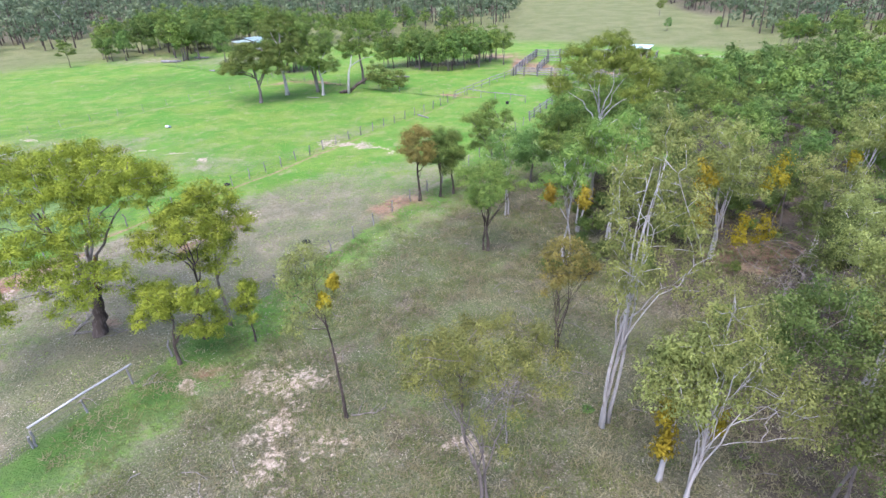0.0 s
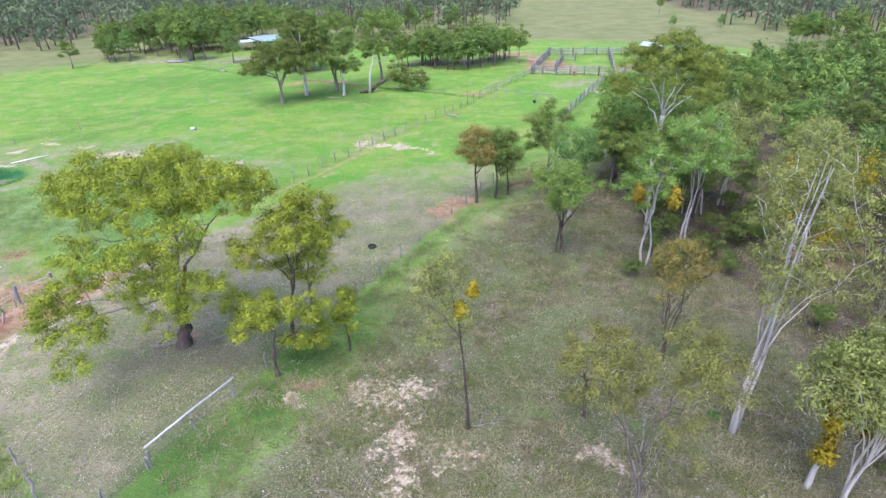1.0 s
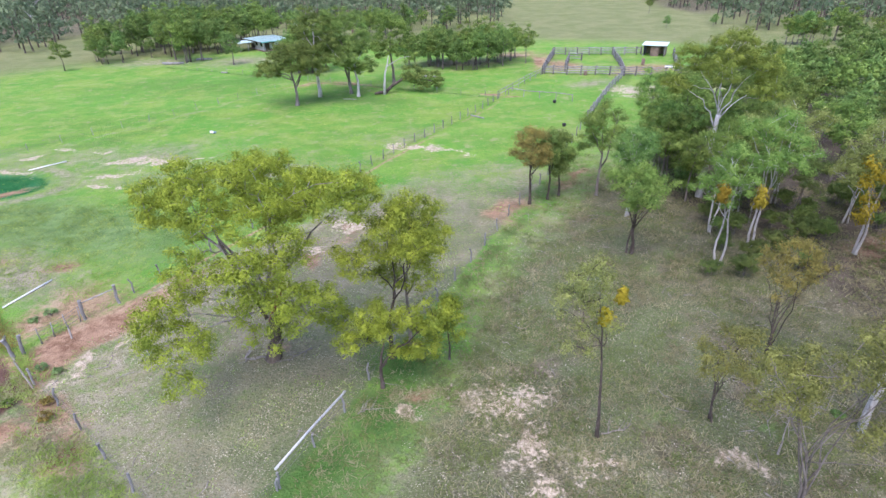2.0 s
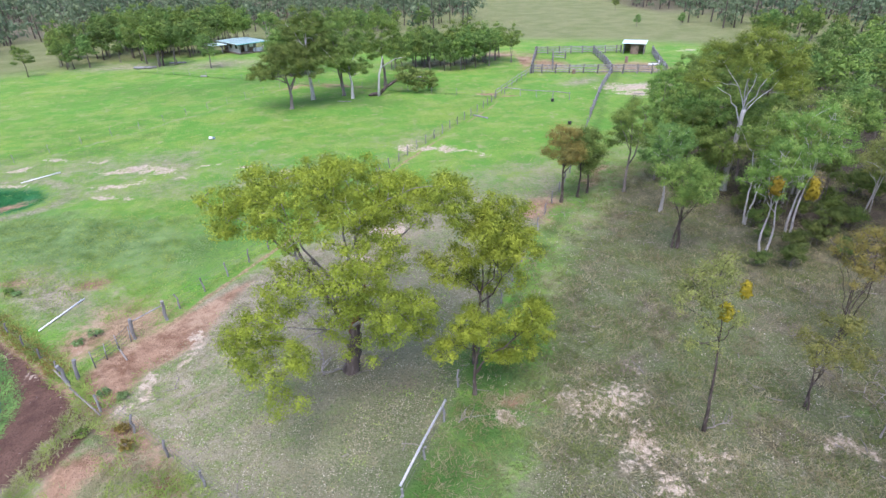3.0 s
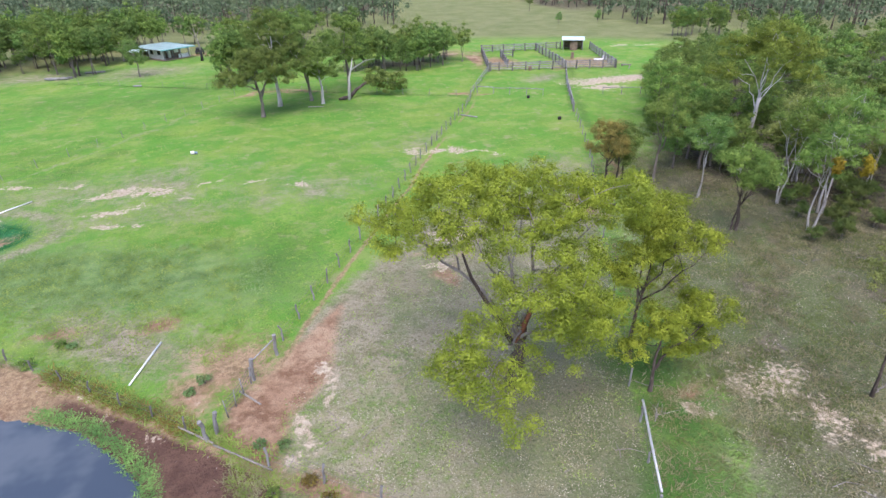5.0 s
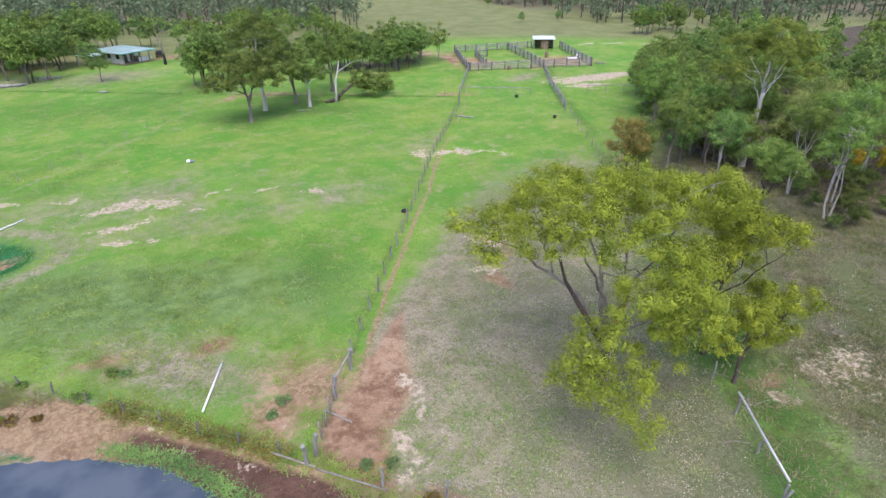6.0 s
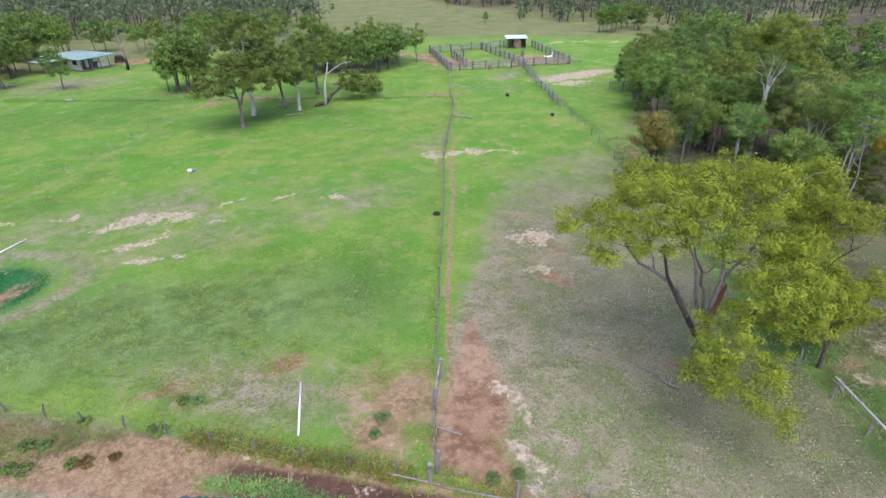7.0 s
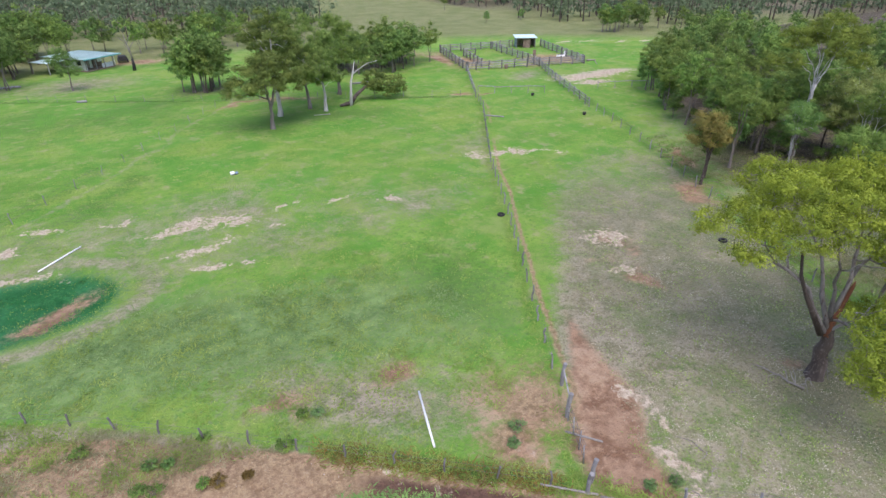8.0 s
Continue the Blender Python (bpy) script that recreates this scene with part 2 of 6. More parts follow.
    weed = n.mix(n.math("MULTIPLY", n.step(tuft, 0.52, 0.68), 0.5), weed, (0.11, 0.18, 0.07))
    litter_shade = n.mix(n.step(mid, 0.36, 0.64), (0.098, 0.086, 0.05), (0.198, 0.165, 0.105))
    litter_shade = n.mix(n.math("MULTIPLY", n.step(fine, 0.48, 0.68), 0.7), litter_shade, (0.07, 0.088, 0.034))
    litter_shade = n.mix(n.math("MULTIPLY", n.math("MULTIPLY", n.step(n.noise(p, 0.3, 4, 0.65), 0.32, 0.54), n.read("sward")), 0.85), litter_shade, (0.105, 0.14, 0.045))
    litter_shade = n.mix(n.math("MULTIPLY", n.step(tuft, 0.5, 0.66), 0.65), litter_shade, (0.058, 0.055, 0.032))
    litter_shade = n.mix(n.math("MULTIPLY", n.step(grit, 0.52, 0.64), 0.7), litter_shade, (0.31, 0.285, 0.195))
    duff = n.mix(n.step(mid, 0.36, 0.64), (0.065, 0.054, 0.038), (0.125, 0.10, 0.072))
    duff = n.mix(n.math("MULTIPLY", n.step(fine, 0.5, 0.7), 0.5), duff, (0.085, 0.10, 0.042))
    duff = n.mix(n.math("MULTIPLY", n.step(grit, 0.54, 0.66), 0.5), duff, (0.21, 0.18, 0.135))
    red = n.mix(n.step(mid, 0.36, 0.64), (0.205, 0.115, 0.066), (0.355, 0.225, 0.138))
    red = n.mix(n.math("MULTIPLY", n.step(n.noise(p, 0.35, 4, 0.65), 0.46, 0.62), 0.8), red, (0.45, 0.315, 0.20))
    red = n.mix(n.math("MULTIPLY", n.step(fine, 0.52, 0.72), 0.5), red, (0.46, 0.32, 0.20))
    red = n.mix(n.math("MULTIPLY", n.step(tuft, 0.55, 0.7), 0.35), red, (0.15, 0.09, 0.055))
    track = n.mix(n.step(fine, 0.36, 0.64), (0.215, 0.145, 0.078), (0.375, 0.265, 0.148))
    track = n.mix(n.math("MULTIPLY", n.step(grit, 0.54, 0.66), 0.5), track, (0.48, 0.38, 0.245))
    sand = n.mix(n.step(fine, 0.36, 0.64), (0.36, 0.28, 0.19), (0.57, 0.47, 0.345))
    sand = n.mix(n.math("MULTIPLY", n.step(grit, 0.54, 0.64), 0.35), sand, (0.25, 0.195, 0.135))
    mud = n.mix(n.step(mid, 0.36, 0.64), (0.095, 0.052, 0.036), (0.15, 0.085, 0.058))
    mud = n.mix(n.math("MULTIPLY", n.step(tuft, 0.5, 0.66), 0.5), mud, (0.062, 0.036, 0.026))
    reed = n.mix(n.step(fine, 0.36, 0.64), (0.022, 0.125, 0.04), (0.035, 0.175, 0.055))
    c = n.mix(zone("far", 0.3, 0.3), green, far)
    c = n.mix(zone("weed", 0.6, 0.3), c, weed)
    c = n.mix(zone("dry", 0.55, 0.3), c, dry)
    c = n.mix(zone("litter_shade", 0.5, 0.25), c, litter_shade)
    c = n.mix(zone("lush", 0.5, 0.3), c, lush)
    c = n.mix(zone("duff", 0.5, 0.25), c, duff)
    c = n.mix(zone("reed", 0.2, 0.1), c, reed)
    c = n.mix(zone("red", 0.6, 0.25), c, red)
    c = n.mix(zone("path", 0.35, 0.25), c, track)
    c = n.mix(zone("mud", 0.4, 0.2), c, mud)
    c = n.mix(zone("sand", 0.95, 0.14), c, sand)
    n.bump(n.math("ADD", fine, n.math("ADD", n.math("MULTIPLY", grit, 0.5), n.math("MULTIPLY", tuft, 0.6))), 0.9, 0.2)
    return n.colour(c)


GROUND = ground_material()


# ---- building blocks ----
def part(name, data, material, parent, label=""):
    """One mesh object under a thing or a part; data is a bmesh or a mesh."""
    if isinstance(data, bmesh.types.BMesh):
        mesh = bpy.data.meshes.new(name)
        data.to_mesh(mesh)
        data.free()
    else:
        mesh = data
    if material and not mesh.materials:
        mesh.materials.append(material)
    ob = new(name, mesh)
    ob.parent = parent
    return tagged(ob, label)


def thing(name, place, label, category, group="", kind="", turn=0.0, size=1.0):
    ob = new(name)
    ob.empty_display_size = 0.3
    ob.matrix_basis = pose(*place, 0, 0, turn) @ Matrix.Diagonal((size, size, size, 1))
    return tagged(ob, label, category, group, kind)


def raw_mesh(name, verts, faces, smooth=False):
    mesh = bpy.data.meshes.new(name)
    mesh.from_pydata([tuple(map(float, v)) for v in verts], [], faces)
    if smooth:
        mesh.polygons.foreach_set("use_smooth", [True] * len(mesh.polygons))
    mesh.update()
    return mesh


def tube_into(verts, faces, points, radii, sides=6, rough=0.0, rng=None):
    """A tapered limb along points, closed at both ends."""
    points = [Vector(q) for q in points]
    start = len(verts)
    x = None
    for i, q in enumerate(points):
        d = (points[min(i + 1, len(points) - 1)] - points[max(i - 1, 0)]).normalized()
        x = (x - d * x.dot(d)).normalized() if x else d.orthogonal().normalized()
        y = d.cross(x)
        for k in range(sides):
            a = 2 * math.pi * k / sides
            r = radii[i] * (1 + (rng.uniform(-rough, rough) if rng else 0))
            verts.append(q + (x * math.cos(a) + y * math.sin(a)) * r)
    for i in range(len(points) - 1):
        for k in range(sides):
            a, b = start + i * sides + k, start + i * sides + (k + 1) % sides
            faces.append((a, b, b + sides, a + sides))
    faces.append(tuple(range(start + sides - 1, start - 1, -1)))
    end = start + (len(points) - 1) * sides
    faces.append(tuple(range(end, end + sides)))


def tube(name, points, radii, sides=8, rough=0.0, seed=1, smooth=True):
    v, f = [], []
    tube_into(v, f, points, radii, sides, rough, random.Random(seed))
    return raw_mesh(name, v, f, smooth)


def box_bm(sx, sy, sz, at=(0, 0, 0), bevel=0.01, turn=0.0):
    bm = bmesh.new()
    bmesh.ops.create_cube(bm, size=1, matrix=pose(*at, 0, 0, turn) @ Matrix.Diagonal((sx, sy, sz, 1)))
    if bevel:
        bmesh.ops.bevel(bm, geom=bm.edges[:], offset=min(bevel, sx * 0.3, sy * 0.3, sz * 0.3), segments=1, affect="EDGES")
    return bm


def curve(a, b, c, n):
    a, b, c = Vector(a), Vector(b), Vector(c)
    return [a * (1 - t) ** 2 + b * (2 * t * (1 - t)) + c * t * t for t in (i / (n - 1) for i in range(n))]


# ---- lines of the land ----
CENTRE = [(-32.8, 27.8), (-28.9, 33.7), (-26.2, 38.0), (-22.9, 43.2), (-19.2, 49.0), (-12.3, 60.3), (-0.5, 77.2), (2.2, 82.5), (12.2, 98.7), (18.6, 116.8)]
LANE = [(-18.6, 14.8), (-17.3, 17.0), (-14.5, 22.0), (-13.5, 24.0), (-9.5, 31.1), (-6.7, 36.1), (-3.0, 42.9), (-0.8, 46.4), (2.6, 52.2), (6.8, 60.5), (11.3, 69.6), (18.3, 83.2), (24.7, 94.2)]
FRONT = [(-58.0, 48.5), (-51.2, 44.3), (-48.2, 42.0), (-44.9, 39.1), (-40.3, 34.9), (-36.0, 30.9), (-32.8, 27.8), (-30.3, 25.2), (-27.4, 22.8), (-23.0, 18.6), (-19.0, 15.0)]
SHORE = [(-60, 36), (-50, 34.9), (-44.5, 33.7), (-41.2, 32.4), (-38.4, 30.6), (-36.4, 28.1), (-35.4, 26.4), (-35.2, 23.6), (-36.5, 18), (-42, 13), (-52, 12), (-60, 18), (-64, 27)]


def value_noise(x, y, cell, seed):
    """Smooth noise from 0 to 1 over arrays of places."""
    table = np.random.default_rng(seed).random((256, 256))
    u, v = x / cell, y / cell
    i, j = np.floor(u).astype(int), np.floor(v).astype(int)
    s, t = u - i, v - j
    s, t = s * s * (3 - 2 * s), t * t * (3 - 2 * t)
    i, j, i1, j1 = i & 255, j & 255, (i + 1) & 255, (j + 1) & 255
    return (table[i, j] * (1 - s) + table[i1, j] * s) * (1 - t) + (table[i, j1] * (1 - s) + table[i1, j1] * s) * t


def fractal(x, y, cell, seed):
    return sum(value_noise(x, y, cell / 2 ** k, seed + k) * 0.5 ** k for k in range(4)) / 1.875


def away(x, y, line, closed=False):
    """Distance to a line of points."""
    d = np.full(x.shape, 1e9)
    pairs = list(zip(line, line[1:])) + ([(line[-1], line[0])] if closed else [])
    for (ax, ay), (bx, by) in pairs:
        lx, ly = bx - ax, by - ay
        k = np.clip(((x - ax) * lx + (y - ay) * ly) / (lx * lx + ly * ly), 0, 1)
        d = np.minimum(d, np.hypot(x - ax - k * lx, y - ay - k * ly))
    return d


def inside(x, y, ring):
    hit = np.zeros(x.shape, bool)
    for (ax, ay), (bx, by) in zip(ring, ring[1:] + ring[:1]):
        if ay != by:
            hit ^= ((ay > y) != (by > y)) & (x < (bx - ax) * (y - ay) / (by - ay) + ax)
    return hit


def side(x, y, line):
    """How far to the right of a line that climbs in y."""
    return x - np.interp(y, [q[1] for q in line], [q[0] for q in line])


def blob(x, y, cx, cy, rx, ry, turn=0.0):
    """1 in the middle of an oval patch, 0.5 on its rim, 0 outside."""
    c, s = math.cos(radians(turn)), math.sin(radians(turn))
    u, v = ((x - cx) * c + (y - cy) * s) / rx, ((y - cy) * c - (x - cx) * s) / ry
    return np.clip(1 - 0.5 * np.hypot(u, v), 0, 1)


def smooth(x, low, high):
    t = np.clip((x - low) / (high - low), 0, 1)
    return t * t * (3 - 2 * t)


def shore_depth(x, y):
    """Metres into the water; negative on land."""
    d = away(x, y, SHORE, True)
    return np.where(inside(x, y, SHORE), d, -d)


def height_at(x, y):
    x, y = np.asarray(x, float), np.asarray(y, float)
    z = (fractal(x, y, 14, 3) - 0.5) * 0.35
    z = z * (1 - smooth(shore_depth(x, y), -4, 0)) - 0.3 * smooth(shore_depth(x, y), -3.0, 0.0) - 0.9 * smooth(shore_depth(x, y), 0, 4)
    z = z - 0.35 * smooth(blob(x, y, -51.5, 54.9, 5.6, 3.6), 0.4, 0.7)
    z = z + 0.55 * smooth(-away(x, y, [(-30.5, 22.6), (-27, 19.4), (-22, 15)]), -2.2, -0.3)
    r = np.hypot(x + 10, y - 40)
    return z + 9 * smooth(r, 170, 520) * (0.4 + fractal(x, y, 160, 9)) + 40 * smooth(r, 420, 1400) * fractal(x, y, 300, 19)


def ground_z(x, y):
    return float(height_at(np.array([x]), np.array([y]))[0])


def spread_axis(low, high, step, reach):
    inner = list(np.arange(low, high + step / 2, step))
    out, gap = [], step
    while not out or out[-1] < reach:
        gap *= 1.16
        out.append((out[-1] if out else 0) + gap)
    return np.array([low - q for q in reversed(out)] + inner + [high + q for q in out])


def build_ground():
    xs, ys = spread_axis(-62, 34, 0.36, 1500), spread_axis(12, 100, 0.36, 1500)
    X, Y = np.meshgrid(xs, ys)
    x, y = X.ravel(), Y.ravel()
    nx, ny = len(xs), len(ys)
    mesh = bpy.data.meshes.new("ground")
    mesh.vertices.add(nx * ny)
    mesh.vertices.foreach_set("co", np.column_stack((x, y, height_at(x, y))).ravel())
    i, j = np.meshgrid(np.arange(nx - 1), np.arange(ny - 1))
    a = (j * nx + i).ravel()
    quads = np.column_stack((a, a + 1, a + nx + 1, a + nx)).ravel()
    mesh.loops.add(len(quads))
    mesh.loops.foreach_set("vertex_index", quads)
    mesh.polygons.add(len(quads) // 4)
    mesh.polygons.foreach_set("loop_start", np.arange(0, len(quads), 4))
    mesh.polygons.foreach_set("use_smooth", np.ones(len(quads) // 4, bool))
    mesh.update(calc_edges=True)

    wx, wy = x + (fractal(x, y, 6, 21) - 0.5) * 3, y + (fractal(x, y, 6, 31) - 0.5) * 3
    patchy = fractal(x, y, 9, 41)
    rc, rl = side(x, y, CENTRE), side(x, y, LANE)
    rlw = side(wx, wy, LANE)
    dc, df, dl = away(x, y, CENTRE), away(x, y, FRONT), away(x, y, LANE)
    depth = shore_depth(wx * 0.5 + x * 0.5, wy * 0.5 + y * 0.5)
    beyond = np.interp(wx * 0.3 + x * 0.7, [q[0] for q in FRONT], [q[1] for q in FRONT]) - y
    front = smooth(beyond, -0.5, 0.7) * smooth(-x, 17, 19)
    in_front = front > 0.5
    in_lane = (rc > 0) & (rl < 0) & ~in_front
    clearing = (rl > 0) & ~in_front
    zones = {}
    ripple = fractal(x, y, 2.2, 71)
    px, py = x + (fractal(x, y, 2.4, 81) - 0.5) * 4.0, y + (fractal(x, y, 2.4, 91) - 0.5) * 4.0
    # short, dry paddock between the two fences near by, greener further on
    dry = np.where(in_lane, smooth(62 - wy, -4, 20) * 0.78 + (patchy - 0.5) * 0.45, 0)
    dry = np.maximum(dry, blob(wx, wy, -12.5, 42.5, 7, 5) * 0.95 * in_lane)
    dry = np.where(in_lane & (rc < 14), dry * smooth(rc + (patchy - 0.5) * 4, 0.5, 2.5 + 5.5 * smooth(wy, 34, 46)), dry)
    dry = np.where(clearing, np.clip(0.5 + (patchy - 0.5) * 0.5, 0, 1) * (0.82 + 0.25 * smooth(rlw, 1.0, 4.5)), dry)
    dry = np.maximum(dry, 0.85 * blob(wx, wy, -37.5, 37.0, 6.5, 2.4, -42) * (rc < 0))
    dry = np.where((rc < 0) & ~in_front, np.maximum(dry, (patchy * 0.55 + ripple * 0.45 - 0.1) * 0.86 * smooth(wy, 48, 55) * smooth(76 - wy, 0, 12)), dry)
    dry = np.where(clearing, dry * (0.35 + 0.65 * smooth(60 - wy, -5, 5)), dry)
    path = away(wx, wy, [(-26.5, 100.2), (-33.6, 91), (-42.8, 78.4), (-50.7, 68.8), (-59, 58.6)])
    dry = np.maximum(dry, 0.44 * smooth(0.7 - path, 0, 0.6))
    dam = blob(wx * 0.3 + x * 0.7, wy * 0.3 + y * 0.7, -51.5, 54.9, 5.6, 3.6)
    dry = np.maximum(dry, 0.62 * smooth(0.2 - np.abs(dam - 0.32), 0, 0.18))
    dry = np.maximum(dry, front * (0.8 + (patchy - 0.5) * 0.8))
    dry = np.maximum(dry, 0.75 * np.maximum(blob(wx, wy, -44, 124, 9, 6), blob(wx, wy, -62, 127, 12, 5)))
    dry = np.maximum(dry, 0.7 * blob(wx, wy, 18, 90, 5, 2.5, 30))
    zones["dry"] = dry
    # deep green strips along the lane fence and under the trees
    lush = 0.46 * smooth(1.7 - np.abs(rlw - 1.1), 0, 1.5) * (wy > 12) * (wy < 96) * (rl > -0.6) * (0.55 + 0.9 * patchy)
    lush = np.maximum(lush, 0.9 * np.maximum(np.maximum(blob(wx, wy, -13.0, 21.6, 1.9, 2.6, -30), blob(wx, wy, -15.6, 17.6, 1.5, 3.6, -30)), blob(wx, wy, -12.6, 25.3, 2.0, 2.6)))
    lush = np.maximum(lush, 0.75 * np.maximum(blob(wx, wy, -22, 86, 12, 3.5, -15), 0.75 * blob(wx, wy, -28.0, 44, 3.0, 6)))
    lush = np.maximum(lush, 0.6 * blob(wx, wy, -45, 100, 22, 10) * (patchy + 0.4))
    lush = np.maximum(lush, 0.8 * smooth(1.0 - df, 0, 0.7) * (x > -40.5) * (x < -33))
    lush = np.maximum(lush, 0.42 * smooth(2.4 - np.abs(path - 2.6), 0, 1.6) * (0.3 + patchy) * (wx + wy * 0.75 < 15))
    zones["lush"] = lush
    zones["sward"] = np.clip(1.1 * np.maximum(1.15 * blob(wx, wy, -3, 30, 11, 14, 10), blob(wx, wy, -16.5, 19, 6.5, 8)), 0, 1)
    zones["weed"] = np.maximum(blob(wx, wy, -40, 45.2, 12, 4.2, -22) * 1.1, blob(wx, wy, -49, 47.5, 6, 4)) * (rc < -1) * ~in_front
    # leaf litter under the woods; the last oval paints in the broad tree's shade
    wood = smooth(side(wx, wy, [(5, 10), (7, 20), (8.5, 30), (7, 40), (7, 48), (14, 57), (22, 66), (34, 76), (48, 81), (60, 100)]), -5, 5) * (wy < 101)
    zones["litter_shade"] = np.maximum.reduce([wood * 0.85, (0.8 + (ripple - 0.5) * 0.7) * clearing * smooth(rlw, 1.5, 7) * smooth(54 - wy, 0, 8), 0.72 * smooth(np.hypot(x + 10, y - 40), 135, 190) * smooth(np.abs(x - 45 - (y - 170) * 0.15), 20, 34) + 0.25 * (patchy - 0.5),
                                         0.8 * blob(wx, wy, -1, 112, 12, 6), 0.7 * blob(wx, wy, -28, 109, 6, 3), 0.5 * blob(wx, wy, -25, 101, 7, 1.2, -25), 0.6 * blob(wx, wy, -17.5, 22.5, 4.5, 5.5)])
    zones["duff"] = 0.9 * smooth(side(wx, wy, [(11, 8), (12.5, 20), (14, 29), (12, 37), (10, 44), (11.5, 50), (17, 58), (24, 65), (36, 74), (48, 79), (60, 98)]), -1.5, 3) * (wy < 101)
    zones["far"] = smooth(np.hypot(x + 10, y - 40), 88, 118) * (1 - 0.75 * blob(wx, wy, -50, 112, 45, 18))
    # bare red soil
    red = 0.85 * smooth(7.2 - np.abs(rc - 2.1) * 2.2 - np.abs(wy - 29.8) * 0.72, 0, 3.8)
    trod = 0.72 * smooth(0.42 - np.abs(rc - 0.8 + 1.4 * (fractal(x, y, 9, 51) - 0.5)), 0, 0.34) * (wy > 32) * (wy < 63)
    zones["path"] = np.maximum(trod, 0.6 * smooth(0.45 - np.abs(dc - 0.7), 0, 0.4) * (wy > 60) * (wy < 86) * (rc > 0) * smooth(ripple, 0.3, 0.6))
    track = away(wx, wy, [(-60, 46.3), (-51, 40.9), (-46, 37.0), (-42, 34.6), (-38.5, 32.6), (-36, 30.0), (-33.6, 27.2)])
    zones["path"] = np.maximum(zones["path"], (0.62 + 0.5 * (ripple - 0.5)) * smooth(2.2 - track, 0, 1.0) * smooth(beyond, -0.2, 0.8))
    red = np.maximum(red, 0.9 * smooth(2.2 - track, 0, 1.0) * smooth(beyond, -0.2, 0.8))
    red = np.maximum(red, 0.84 * np.maximum(blob(wx, wy, -31.4, 33.0, 3.0, 2.6, -40), blob(wx, wy, -33.4, 30.6, 1.8, 1.7)))
    for cx, cy, rx, ry, turn in ((-3.0, 43.6, 1.2, 2.2, -28), (21.5, 34.0, 2.8, 1.5, 20), (18.5, 106, 2.2, 4.4, 15), (31.8, 98.6, 4.6, 3.4, -20), (-33, 141, 4, 2, 0), (3.6, 50, 0.5, 3.0, -26),
                                 (15.0, 111, 1.3, 7, -20), (11, 119, 4, 3, 0), (-49.3, 53.8, 2.0, 0.75, 25), (-36.0, 37.9, 0.9, 0.5, 30), (-40.3, 38.4, 1.3, 0.45, -10), (-18.2, 37.6, 0.9, 1.2, 0), (-16.3, 41.5, 1.0, 1.1, 0), (1.4, 85.6, 1.0, 0.6, 0),
                                 (4.0, 83.2, 1.0, 0.5, 0), (-20.6, 97, 5, 0.6, -30), (-28.8, 22.9, 1.5, 0.7, -42), (-26.6, 20.6, 1.6, 0.7, -42), (-29.6, 21.4, 1.3, 0.9, -30), (-18.6, 26.6, 0.5, 0.5, 0), (-11.6, 22.3, 0.9, 0.6, 30), (24.5, 95.5, 1.6, 1.0, 0), (-26, 98, 3.4, 0.5, 20)):
        red = np.maximum(red, 0.86 * blob(px, py, cx, cy, rx * 1.3, ry * 1.3, turn))
    zones["red"] = red
    # pale washed-out patches
    sand = np.zeros_like(x)
    qx, qy = x + (fractal(x, y, 1.6, 81) - 0.5) * 2.6, y + (fractal(x, y, 1.6, 91) - 0.5) * 2.6
    for cx, cy, rx, ry, turn in ((-40.8, 61.4, 2.0, 0.5, 4), (-37.8, 60.6, 1.2, 0.75, 35), (-36.6, 59.6, 0.8, 0.6, 0), (-40.6, 57.1, 1.6, 0.5, 0), (-40.4, 53.8, 1.2, 0.4, -20), (-37.9, 52.9, 0.6, 0.35, -40), (-50.0, 66.0, 1.3, 0.6, -30),
                                 (-44.9, 64.7, 1.2, 0.3, 15), (-25.0, 57.0, 0.65, 0.5, 0), (-34.6, 57.4, 0.7, 0.25, 10), (-33.0, 60.5, 0.9, 0.25, 10), (-29.0, 60.0, 1.0, 0.25, 10), (-52.6, 63.4, 1.1, 0.6, 30),
                                 (-12.2, 62.0, 1.5, 0.9, -30), (-9.8, 61.4, 1.6, 0.8, -20), (-6.4, 59.4, 2.2, 0.35, -32), (-11.8, 22.0, 0.7, 0.35, 20),
                                 (-16.0, 42.4, 0.9, 1.0, 0), (-18.0, 38.6, 0.5, 0.6, 0), (-52, 59.2, 2.6, 0.35, -18),
                                 (-27.2, 30.6, 0.25, 0.8, 10), (-27.7, 28.4, 0.3, 1.1, 5), (-28.5, 26.2, 0.35, 1.0, 25), (-29.2, 25.0, 0.35, 0.5, 25), (51, 112, 7, 0.8, -22), (62, 105, 8, 0.5, -30), (-38.6, 34.0, 1.3, 0.35, -40),
                                 (-100, 182, 24, 2.2, -12), (2.2, 17.2, 0.8, 0.5, 0)):
        sand = np.maximum(sand, 0.9 * blob(qx, qy, cx, cy, rx * 1.15, ry * 1.15, turn))
    for cx, cy, rx, ry, turn in ((-6.7, 21.4, 2.3, 2.6, 20), (-6.3, 18.6, 1.3, 1.8, 10), (-6.1, 16.4, 0.9, 1.6, 0), (-4.2, 17.4, 1.4, 0.8, 0), (-9.2, 22.6, 1.4, 0.8, 0)):
        sand = np.maximum(sand, 0.64 * blob(wx, wy, cx, cy, rx, ry, turn))
    zones["path"] = np.maximum(zones["path"], 0.85 * np.maximum(blob(wx, wy, -31.2, 32.9, 1.9, 1.2, -35), blob(wx, wy, -33.6, 31.4, 1.4, 0.8, -20)))
